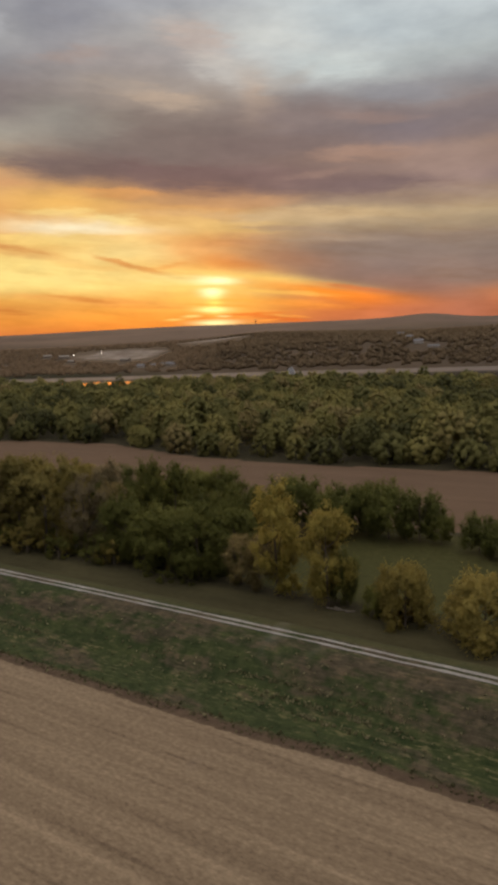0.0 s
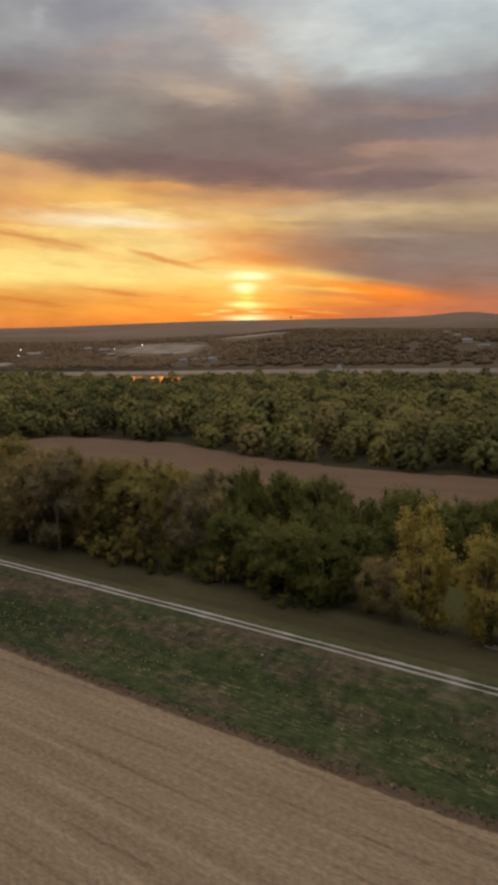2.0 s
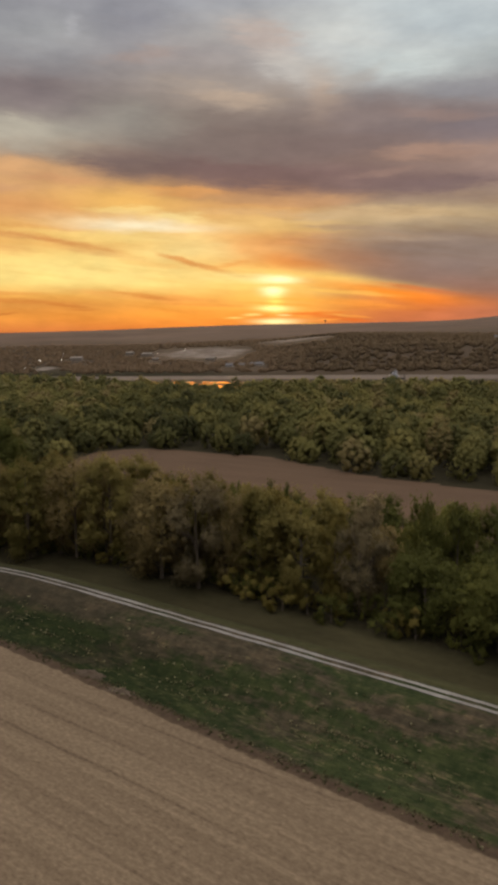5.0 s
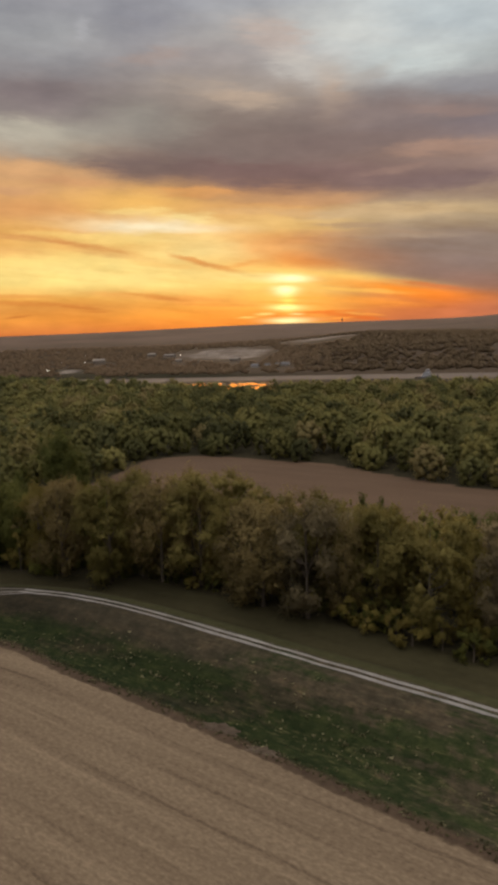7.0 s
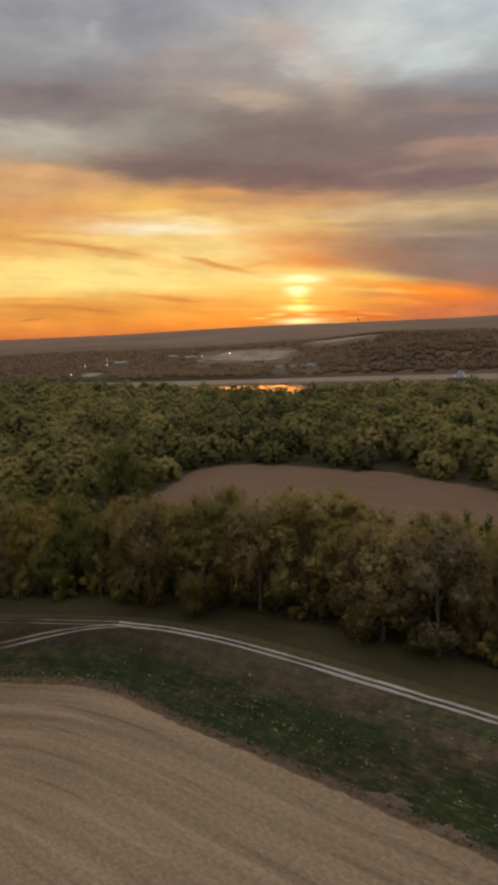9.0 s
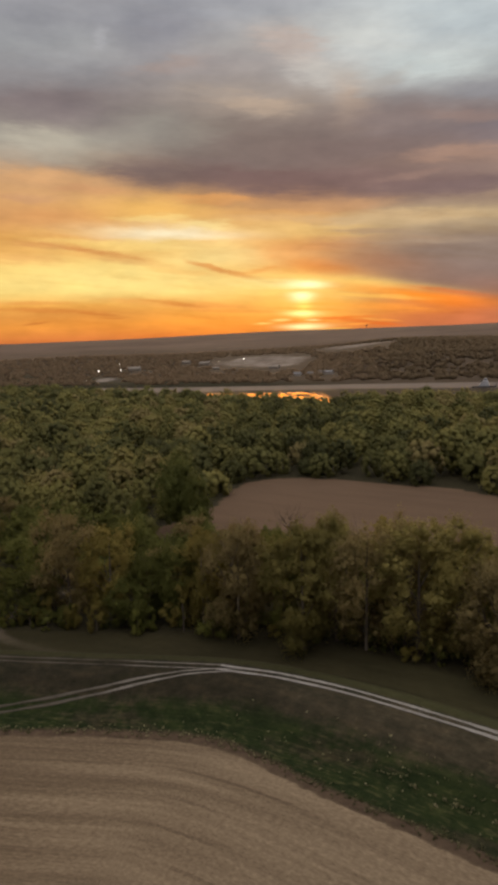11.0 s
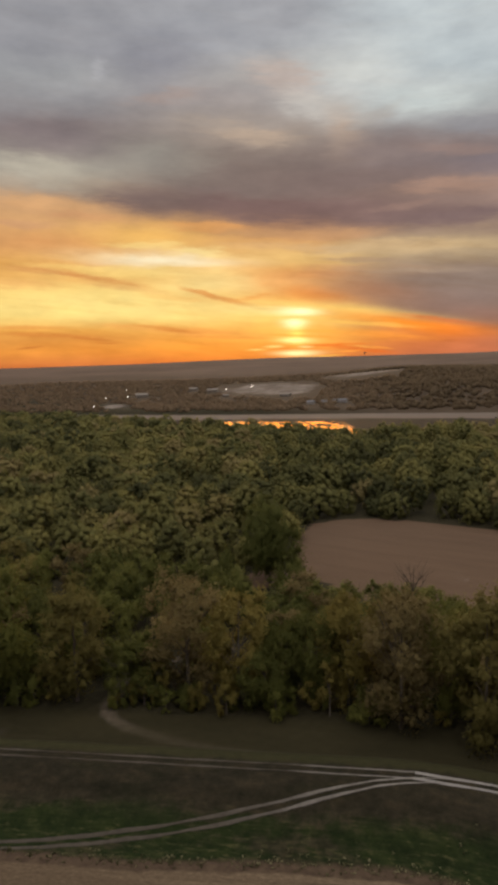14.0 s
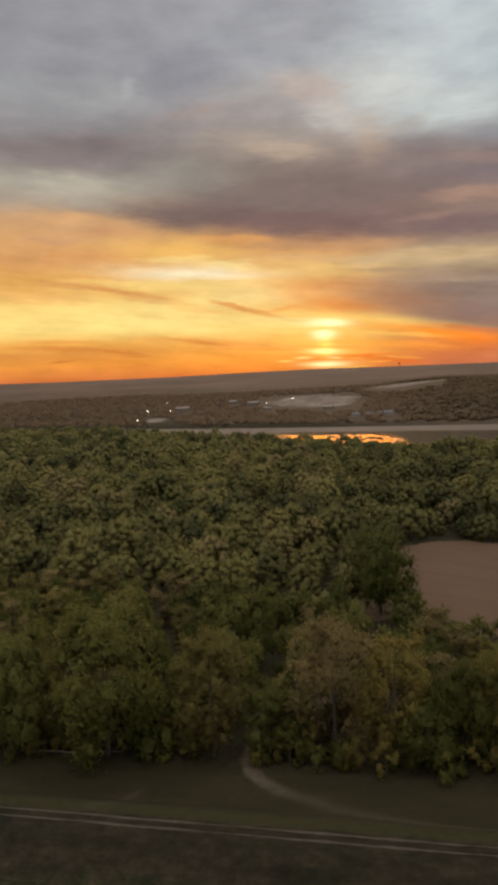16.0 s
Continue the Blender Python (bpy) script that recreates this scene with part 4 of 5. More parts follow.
def crown_clumps(rnd, base, h, w, n, belly=0.62, floor=0.45, ragged=0.2, fat=1.0):
    """Centres and radii of the leaf clumps of a crown: upswept boughs, each with its own drooping plume of clumps."""
    boughs = max(5, int(n / 13))
    turn = rnd.uniform(0, 6.28)
    c, r = [], []
    for i in range(boughs):
        t = (i + 0.5) / boughs                                  # low boughs first, the leader last
        t = t ** 0.95
        prof = floor + (1 - floor) * math.sin(min(t / belly, 1.0) * math.pi / 2) if t < belly else math.sqrt(max(1 - ((t - belly) / (1.08 - belly)) ** 2, 0.02))
        ang = turn + 2.4 * i + rnd.normal(0, 0.35)
        out = 0.5 * w * prof * rnd.uniform(0.45, 0.78) * (1.0 if i < boughs - 1 else 0.15)
        girth = w * rnd.uniform(0.17, 0.25) * (0.75 + 0.25 * prof)
        tall = girth * rnd.uniform(1.1, 1.75)
        cz = min(base + (h - base) * (0.05 + 0.88 * t) * rnd.uniform(0.92, 1.05), h - tall * 1.08)
        k = max(4, int(n / boughs * rnd.uniform(0.75, 1.25)))
        d = rnd.normal(0, 1, (k, 3))
        d /= np.linalg.norm(d, axis=1)[:, None]
        shell = rnd.uniform(0.45, 1.0, (k, 1)) * rnd.uniform(1 - ragged, 1 + 0.5 * ragged, (k, 1))
        c.append(np.array([out * math.cos(ang), out * math.sin(ang), cz]) + d * shell * (girth, girth, tall))
        r.append(w * rnd.uniform(0.045, 0.095, k) * fat)
    c, r = np.vstack(c), np.concatenate(r)
    c[:, 2] = np.clip(c[:, 2], base + 0.6 * r, h - 0.8 * r)
    return c, r


def tree(kind, h, w, base, seed, count, clumps=38, belly=0.62, floor=0.45, size=0.28, pale=False, bare=False, limbs=9, label="", category="tree", name="tree"):
    rnd = np.random.RandomState(seed)
    root = new(name)
    c, r = crown_clumps(rnd, base, h, w, clumps, belly, floor, 0.38)
    chunks = []
    lean = rnd.normal(0, 0.02 * h, 2)
    tr = [(0, 0, -0.4), (0.2 * lean[0], 0.2 * lean[1], 0.2 * h), (0.6 * lean[0], 0.6 * lean[1], 0.5 * h), (lean[0], lean[1], 0.86 * h)]
    r0 = 0.0105 * h + 0.06
    chunks.append(tube(tr, (1.5 * r0, r0, 0.7 * r0, 0.15 * r0), 7))
    for k in rnd.choice(len(c), min(limbs, len(c)), replace=False):
        z0 = min(c[k][2] * rnd.uniform(0.45, 0.75), 0.7 * h)
        a = np.array([lean[0] * z0 / h, lean[1] * z0 / h, z0])
        m = (a + c[k]) / 2 + rnd.normal(0, 0.03 * h, 3)
        chunks.append(tube([a, m, c[k]], (0.4 * r0, 0.26 * r0, 0.08 * r0), 5))
        if bare:
            for _ in range(3):
                q = c[k] + rnd.normal(0, 0.10 * h, 3) + (0, 0, 0.07 * h)
                chunks.append(tube([m, (m + q) / 2 + rnd.normal(0, 0.02 * h, 3), q], (0.2 * r0, 0.12 * r0, 0.03 * r0), 4))
    v, f = merge(chunks)
    mesh_object("trunk", v, f, PALE_BARK if pale else BARK, root, "pale straight trunk" if pale else "", smooth_faces=True)
    if count:
        mid = (0, 0, base + 0.4 * (h - base))
        lv, lf, ln = leaves(rnd, c, r, count, size, axis=mid, jitter=0.9, deep=0.4, flat=1.3, scatter=0.5)
        bv, bf, bn = bodies(rnd, c, r * (0.55 if bare else 0.7), 0, mid, 0.3, 1.3)
        mesh_object("crown", np.vstack([lv, bv]), [lf, bf + len(lv)], LEAF[kind], root, outward=np.vstack([ln, bn]), smooth_faces=True)
    return tagged(root, label, category)


PROTO = {}
SPEC = {
    "dark": ("dense dark green round-topped broadleaf tree", 16, 18, 2.6, 0.55, 0.6, False),
    "green": ("leafy green broadleaf tree at the wood's edge", 20, 17, 1.5, 0.6, 0.5, False),
    "olive": ("tall olive-green cottonwood turning in autumn", 28, 16, 2.2, 0.65, 0.5, False),
    "gold": ("golden-green cottonwood with yellowing autumn leaves", 24, 14, 2.4, 0.62, 0.5, True),
    "yellow": ("bright yellow-green cottonwood in autumn leaf", 25, 14, 1.5, 0.66, 0.5, False),
    "brown": ("brown-leaved broadleaf tree thinning in autumn", 27, 17, 2.0, 0.62, 0.55, False),
    "grey": ("pale grey-brown thin-leaved tree losing its leaves", 28, 16, 1.8, 0.64, 0.5, False),
    "round": ("rounded golden-green bushy tree standing alone", 13, 14, 0.4, 0.5, 0.85, False),
    "tall": ("tall olive cottonwood with a straight pale trunk", 27, 18, 5.5, 0.6, 0.45, True),
}
SHRUB_SPEC = {"green": (5, 6), "gold": (7, 6)}


def stock(kind, level, variant):
    """The first tree of a kind: full for the wood's edge, sparer for those behind."""
    key = (kind, level, variant)
    if key not in PROTO:
        seed = 100 + 17 * list(SPEC).index(kind) + 3 * variant + (200 if level == "spare" else 0)
        if level == "shrub":
            h, w = SHRUB_SPEC[kind]
            PROTO[key] = tree(kind, h, w, 0.3, seed + 500, 1200, 22, 0.5, 0.8, 0.21, False, False, 5, "", "shrub", "shrub")
        else:
            lab, h, w, base, belly, floor, pale = SPEC[kind]
            thin = kind in ("grey", "brown")
            full = level == "full"
            PROTO[key] = tree(kind, h, w, base, seed, (10500 if thin else 11500) if full else 2600, 150 if full else 84, belly, floor, (0.24 if thin else 0.26) if full else 0.48, pale and full, thin and full, 9 if full else 5, lab)
        return PROTO[key], True
    return PROTO[key], False


def plant(kind, x, y, h, w, turn, level="full", variant=0, z=0.0):
    src, fresh = stock(kind, level, variant)
    h0, w0 = SHRUB_SPEC[kind] if level == "shrub" else SPEC[kind][1:3]
    m = pose(x, y, z, 0, 0, turn) @ Matrix.Diagonal((w / w0, w / w0, h / h0, 1))
    ob = src if fresh else copy_thing(src, Matrix())
    ob.matrix_basis = m
    return ob


# trees that stand apart at the wood's edge: place, height, width, kind
def row_of(text):
    for item in text.split(";"):
        x, y, h, w, kind = item.split()
        yield float(x), float(y), float(h), float(w), kind


EDGE = ("-153 150 27 19 tall;-138 150 23 13 grey;-166 152 26 17 olive;-122 149 17 18 green;-106 146 18 19 green;-95 143 18 17 green;-83 143 13 10 brown;"
        "-71 139 27 13.5 yellow;-58.5 138 24 12.5 yellow;-77 141 12 8 brown;-56 141 12 8 green;-40 134 13.5 11.8 round;-47 136 7 6 green;-24 132 13 16 round;"
        "-156 199 15 19 dark;-133 199 16 19 dark;-118 198 16 15 dark;-93 194 17 19 dark;-73 192 15 16 dark;-62 192 17 18 dark;-53 192 14 15 dark;-47 192 9 8 dark;-36 188 10 11 dark;-30 184 10 11 dark;"
        "-197 147 25 20 brown;-180 145 29 18 grey;-215 150 30 21 olive;-226 147 30 18 brown;-254 137 28 18 brown;-238 140 30 18 olive;-208 155 30 17 olive;"
        "-193 146 29 21 brown;-181 152 28 14 olive;-173 150 25 12 brown;-165 158 25 13 gold")
EDGE2 = ("-282 130 14 13 green;-300 126 29 19 brown;-289 129.6 26 14 gold;-267.5 140.5 25 13.5 gold;-319.5 110.5 27 15.5 olive;-281 135 19 11 green;-257 146 27 13 brown;"
         "-247 146 26 11 green;-234 148 31 16 olive;-219 152 31 13 brown;-338 99 32 26 green;-356 91 25 20 dark;-275 140 20 14 green;-330 204.5 28 25 dark")
SHRUB = ("-268.5 134 11 7.5 gold;-260 135 5 7 green;-304 120 9 6 gold;-294 122 5 4 gold;-355 86 6 8 green;-166 147 6 9 green;-154 143 6 9 gold;-141 142 6 8 green;"
         "-128 142 5 7 green;-108 140 3 5 green;-101 137 3 5 green;-95 138 4 5 green;-126 143 6 5 gold;-148 144 7 6 gold;-158 144 7 6 gold")
rnd = random.Random(11)
placed = []
for x, y, hh, ww, k in list(row_of(EDGE)) + list(row_of(EDGE2)):
    placed.append((x, y, ww))
    ob = plant(k, x, y, hh, ww, rnd.uniform(0, 360), "full", len(placed) % 2)
    tagged(ob, SPEC[k][0], "tree", "trees along the levee")
for x, y, hh, ww, k in row_of(SHRUB):
    ob = plant(k, x, y, hh, ww, rnd.uniform(0, 360), "shrub", rnd.randrange(2))
    tagged(ob, "low bushy %s shrub at the foot of the wood" % ("yellowing" if k == "gold" else "green"), "shrub", "shrubs along the wood's edge")


# the strip between levee and far field, tree by tree
rs = np.random.RandomState(17)
cx, cy = rs.uniform(-440, 10, 7000), rs.uniform(60, 215, 7000)
cd, ct = from_line(cx, cy)[0], np.abs(from_line(cx, cy, TRAIL_LINE)[0])
free = (cd > 30) & (cx < -62) & ~inside(cx, cy, FIELD) & ~((cx > -92) & (cy < 184)) & (ct > 5) & ~((cy > 203) & (cx > -318)) & ~((cx < -318) & (cy > 190 + 0.25 * (cx + 318)))
count = 0
for x, y, d in zip(cx[free], cy[free], cd[free]):
    ww = rnd.uniform(9, 16)
    if count >= 200 or any((x - a) ** 2 + (y - b) ** 2 < (0.28 * (ww + c)) ** 2 for a, b, c in placed):
        continue
    back = y > 176
    k = rnd.choice(["dark", "dark", "green"] if (back or x > -130) else ["olive", "brown", "grey", "grey", "brown", "green", "gold", "olive"] if x > -280 else ["green", "green", "olive", "dark", "brown"])
    hh = rnd.uniform(7, 10) if back and -312 < x < -235 else rnd.uniform(12, 16.5) if (back or x > -120) else rnd.uniform(18, 25) if x > -232 else rnd.uniform(9, 17)
    placed.append((x, y, ww))
    count += 1
    tagged(plant(k, x, y, hh, ww, rnd.uniform(0, 360), "full" if d < 37 else "spare", rnd.randrange(2)), SPEC[k][0], "tree", "trees of the wood by the levee")


# undergrowth along the foot of the wood
for x, y, d in zip(cx[::-1], cy[::-1], cd[::-1]):
    if not (27.5 < d < 37 and x < -84) or -323 < x < -311 and y < 130 or count >= 385:
        continue
    if rnd.random() < 0.35:
        continue
    count += 1
    k = rnd.choice(["green", "green", "gold"])
    tagged(plant(k, x, y, rnd.uniform(2.5, 7.0), rnd.uniform(4, 7.5), rnd.uniform(0, 360), "shrub", rnd.randrange(2)),
           "low bushy %s shrub at the foot of the wood" % ("yellowing" if k == "gold" else "green"), "shrub", "shrubs along the wood's edge")


SHED_SPOTS = [(-1249, 1108), (-1167, 1246), (-1060, 1150), (-936, 1176), (-1240, 1268), (-822, 1078), (-776, 1108)]


# ---- the wood towards the river, and the woods on the hills ----
def woods(name, spots, mat, label, lumps, size, seed):
    """Many crowns in one mesh: each an uneven heap of leaf sprays, with its own tint."""
    rs = np.random.RandomState(seed)
    shapes = []
    for few in range(12):
        n = lumps if few < 6 else max(4, int(lumps * 0.55))
        # clumps spread evenly over a lopsided dome, with a few sunk into it
        k = np.arange(n) + 0.5
        z = 1 - 1.8 * k / n
        ang = 2.39996 * k + rs.uniform(-0.35, 0.35, n)
        ring = np.sqrt(np.clip(1 - z ** 2, 0, 1)) * (1 + 0.16 * np.sin(2 * ang + few) + 0.12 * np.sin(3 * ang + 2 * few))
        q = np.stack([ring * np.cos(ang), ring * np.sin(ang), z], 1) * rs.uniform(0.8, 1.06, (n, 1))
        shapes.append((q * (0.36, 0.36, 0.42) + (0, 0, 0.5), rs.uniform(0.8, 1.2, n) * 0.64 / math.sqrt(n)))
    vs, ns, fs, ft, tint, tint2, n = [], [], [], [], [], [], 0
    for x, y, z, hh, ww, t, many in spots:
        c, r = shapes[rs.randint(6) if many > 260 else rs.randint(6, 12)]
        a = rs.uniform(0, 6.28)
        rot = np.array([[math.cos(a), -math.sin(a), 0], [math.sin(a), math.cos(a), 0], [0, 0, 1]])
        cc, mid = (c @ rot.T) * (ww, ww, hh), (0, 0, 0.42 * hh)
        v, f, nn = leaves(rs, cc, r * ww, many, size, jitter=0.7, axis=mid, bias=0.8, deep=0.6, flat=1.0, scatter=0.5, puff=0.32)
        bv, bf, bn = bodies(rs, cc, r * ww * 0.98, 0, mid, 0.25, 1.0, 0.32)
        vs += [v + (x, y, z), bv + (x, y, z)]
        ns += [nn, bn]
        fs.append(f + n)
        ft.append(bf + n + len(v))
        n += len(v) + len(bv)
        tint.append(np.full(len(f), t))
        tint2.append(np.full(len(bf), t))
    ob = mesh_object(name, np.vstack(vs), [np.vstack(fs), np.vstack(ft)], mat, face_floats=[("tint", np.concatenate(tint + tint2))], outward=np.vstack(ns), smooth_faces=True)
    return tagged(ob, label, "woodland", kind="stuff")


rs = np.random.RandomState(21)
spots = []
xx, yy = np.meshgrid(np.arange(-1300, 60, 15.6), np.arange(95, 850, 15.0))
xx = xx + rs.uniform(-5.5, 5.5, xx.shape)
yy = yy + rs.uniform(-5.5, 5.5, yy.shape)
xx, yy = xx.ravel(), yy.ravel()
ang = np.degrees(np.arctan2(xx + 110, yy))
ok = (yy < near_shore(xx) - 6) & ~inside(xx, yy, FIELD)
ok &= (ang > -66) & (np.degrees(np.arctan2(xx + 0, yy)) < -6) & (np.degrees(np.arctan2(xx + 227, yy)) > -62)
strip_zone = (xx > -318) & (yy < 215) | (xx > -440) & (yy < 190 + 0.25 * (xx + 318))
ok &= ~strip_zone
xx, yy = xx[ok], yy[ok]
dd = from_line(xx, yy)[0]
tt_ = np.abs(from_line(xx, yy, TRAIL_LINE)[0])
fd = np.min([np.hypot(xx - a, yy - b) for a, b in smooth_line(FIELD, 4.0)], axis=0)
ok = (dd > 32) & (tt_ > 5) & (fd > 3.2) & (np.hypot(xx + 329, yy - 205) > 17)
xx, yy, fd = xx[ok], yy[ok], fd[ok]
zz = height(xx, yy)
patch = 0.5 + 0.5 * np.sin(xx / 60 + 2 * np.sin(yy / 80))
for x, y, z, e, p in zip(xx, yy, zz, fd, patch):
    shore = near_shore(x) - y
    bay = float(0.25 * smooth(x, -715, -690) * (1 - smooth(x, -575, -555)) + smooth(x, -575, -555) * (1 - smooth(x, -505, -475)))
    hh = (rs.uniform(13, 20) + 8 * rs.uniform(0, 1) ** 3) * (1 - (0.15 + 0.3 * bay) * (1 - min(1, shore / 130))) * (0.75 if e < 9 else 1)
    far_off = math.hypot(x + 110, y)
    many = int(np.clip(900 - 1.25 * (far_off - 180), 200, 900))
    low = 0.16 * hh if e < 16 else 0.5
    spots.append((x, y, z - low, hh, rs.uniform(12, 16) + 8 * rs.uniform(0, 1) ** 2, np.clip(0.3 * p + rs.normal(0.34, 0.3), 0, 1), many))
woods("riverside_wood", spots, WOODS, "dense mixed green and browning wood along the river", 42, 0.50, 31)

spots = []
for _ in range(40000):
    if len(spots) >= 7800:
        break
    r = 950 + 1300 * rs.uniform(0, 1) ** 1.3
    a = radians(rs.uniform(-60, -2))
    x, y = -110 + r * math.sin(a), r * math.cos(a)
    if y > far_shore(x) + 12:
        spots.append((x, y, r))
px_, py_, pr_ = np.array(spots).T
ok = (pale_mask(px_, py_) < 0.08) & (pale_mask(px_ * 1.035, py_ * 1.035) < 0.3) & (pale_mask(px_ * 1.07, py_ * 1.07) < 0.45)
ok &= ~((np.abs(px_ + 341) < 34) & (np.abs(py_ - 1268) < 34))
for sx_, sy_ in SHED_SPOTS:
    back = (px_ + 110) * (sx_ + 110) + py_ * sy_
    back = back / math.hypot(sx_ + 110, sy_)
    side = np.abs((px_ + 110) * sy_ - py_ * (sx_ + 110)) / math.hypot(sx_ + 110, sy_)
    gap = math.hypot(sx_ + 110, sy_) - back
    ok &= ~((side < 16) & (gap > -18) & (gap < 95))
px_, py_, pr_ = px_[ok], py_[ok], pr_[ok]
pz_ = height(px_, py_)
keep = []
for x, y, z, r in zip(px_, py_, pz_, pr_):
    a = math.degrees(math.atan2(x + 110, y))
    east = float(smooth(a, -32, -25))
    # crowns to the west get a paler tint, haze painted in
    keep.append((x, y, z - 1, rs.uniform(2.0, 3.6) + 2.8 * east, rs.uniform(10, 16) - 3 * east, np.clip(rs.normal(0.66 - 0.42 * east, 0.10), 0, 1), 16))
woods("hill_woods", keep, HILLS, "autumn-brown woods, tinted paler for haze, covering the far river bluffs", 6, 0.9, 41)


# ---- things by the river and on the bluffs ----
def ground_z(x, y):
    return float(height(np.array([x]), np.array([y]))[0])


def box(bm, x, y, z, sx, sy, sz, turn=0.0, taper=1.0):
    """A box standing on z, tapered towards the top."""
    r = bmesh.ops.create_cube(bm, size=1.0)["verts"]
    for v in r:
        k = taper if v.co.z > 0 else 1.0
        v.co = Vector((v.co.x * sx * k, v.co.y * sy * k, (v.co.z + 0.5) * sz))
    m = pose(x, y, z, 0, 0, turn)
    for v in r:
        v.co = m @ v.co
    return r


WHITE = plain("white_paint", (0.60, 0.60, 0.62), 0.6)
GREY_ROOF = plain("grey_roof", (0.20, 0.19, 0.19), 0.8)
DARK_STEEL = plain("dark_painted_steel", (0.035, 0.033, 0.033), 0.6)
PANE = plain("dark_window_glass", (0.02, 0.022, 0.025), 0.12)
SHEET = plain("pale_sheet_metal", (0.27, 0.225, 0.18), 0.6, 0.2)
HOUSE_WALL = plain("weathered_pale_boards", (0.42, 0.38, 0.34), 0.8)
POLE = plain("galvanised_steel", (0.22, 0.22, 0.22), 0.5, 0.6)
mb = bpy.data.materials.new("lit_lamp_glass")
mb.use_nodes = True
N = Nodes(mb.node_tree)
em = N.add("ShaderNodeEmission")
em.inputs[0].default_value, em.inputs[1].default_value = (1.0, 0.93, 0.82, 1), 9.0
N.put(N.add("ShaderNodeOutputMaterial").inputs[0], em.outputs[0])


def towboat(x, y, turn):
    root = new("towboat")
    root.matrix_basis = pose(x, y, WATER, 0, 0, turn)
    bm = bmesh.new()
    vs = box(bm, 0, 0, -0.8, 32, 9.6, 2.6)
    for v in vs:
        if abs(v.co.x) > 15 and v.co.z < 0:
            v.co.x *= 0.93
    bmesh.ops.bevel(bm, geom=bm.edges[:], offset=0.25, segments=2, affect="EDGES")
    part("hull", bm, DARK_STEEL, root, "dark steel hull")
    for name, cx_, sx, sy, z, sz in (("main_deckhouse", 0, 13, 7.6, 1.8, 2.6), ("upper_deckhouse", 0.5, 9.5, 6.6, 4.4, 2.4), ("texas_deckhouse", 1.2, 6.6, 5.4, 6.8, 2.3)):
        bm = bmesh.new()
        box(bm, cx_, 0, z, sx, sy, sz)
        box(bm, cx_, 0, z + sz, sx + 1.2, sy + 1.2, 0.15)
        house = part(name, bm, WHITE, root)
        for k in range(int(sx / 2.2)):
            for sgn in (-1, 1):
                bm = bmesh.new()
                box(bm, cx_ - sx / 2 + 1.4 + 2.2 * k, sgn * (sy / 2 + 0.02), z + 1.2, 1.0, 0.06, 0.9)
                part("window", bm, PANE, house)
    bm = bmesh.new()
    box(bm, 1.8, 0, 9.25, 4.2, 4.2, 2.4)
    box(bm, 1.8, 0, 11.65, 4.8, 4.8, 0.25)
    pilot = part("pilothouse", bm, WHITE, root)
    bm = bmesh.new()
    for sgn in (-1, 1):
        box(bm, 1.8, sgn * 2.12, 10.2, 3.7, 0.08, 1.0)
        box(bm, 1.8 + sgn * 2.12, 0, 10.2, 0.08, 3.7, 1.0)
    part("window_band", bm, PANE, pilot, "wrap-round pilothouse windows")
    for sgn in (-1, 1):
        v, f = tube([(-3.4, sgn * 2.0, 6.6), (-3.4, sgn * 2.0, 8.8), (-3.5, sgn * 2.0, 10.6)], (0.6, 0.55, 0.5), 10)
        mesh_object("funnel", v, f, DARK_STEEL, root)
        v, f = tube([(15.2, sgn * 2.6, 1.6), (15.2, sgn * 2.6, 3.6), (15.2, sgn * 2.6, 5.2)], (0.5, 0.5, 0.45), 6)
        mesh_object("push_knee", v, f, DARK_STEEL, root)
    return tagged(root, "white stepped towboat with a dark hull on the river", "boat")


towboat(-460, 966, 16)


def gable(name, x, y, sx, sy, wall, roof, turn, wall_mat, roof_mat, windows, label, category):
    root = new(name)
    root.matrix_basis = pose(x, y, ground_z(x, y) - 0.3, 0, 0, turn)
    bm = bmesh.new()
    box(bm, 0, 0, 0, sx, sy, wall)
    for sgn in (-1, 1):
        a = [bm.verts.new(q) for q in ((sgn * sx / 2, -sy / 2, wall), (sgn * sx / 2, sy / 2, wall), (sgn * sx / 2, 0, wall + roof))]
        bm.faces.new(a if sgn > 0 else a[::-1])
    part("wall", bm, wall_mat, root)
    bm = bmesh.new()
    for sgn in (-1, 1):
        q = [(-sx / 2 - 0.5, sgn * (sy / 2 + 0.6), wall - 0.25), (sx / 2 + 0.5, sgn * (sy / 2 + 0.6), wall - 0.25), (sx / 2 + 0.5, 0, wall + roof + 0.1), (-sx / 2 - 0.5, 0, wall + roof + 0.1)]
        lo = [bm.verts.new(c) for c in q]
        hi = [bm.verts.new((c[0], c[1], c[2] + 0.25)) for c in q]
        bm.faces.new(hi if sgn < 0 else hi[::-1])
        bm.faces.new(lo[::-1] if sgn < 0 else lo)
        for k in range(4):
            bm.faces.new((lo[k], lo[(k + 1) % 4], hi[(k + 1) % 4], hi[k]))
    part("roof", bm, roof_mat, root)
    for k in range(windows):
        bm = bmesh.new()
        box(bm, -sx / 2 + (k + 0.5) * sx / windows, -sy / 2 - 0.03, 1.0, 1.3, 0.1, 1.4)
        part("window", bm, PANE, root)
    return tagged(root, label, category)


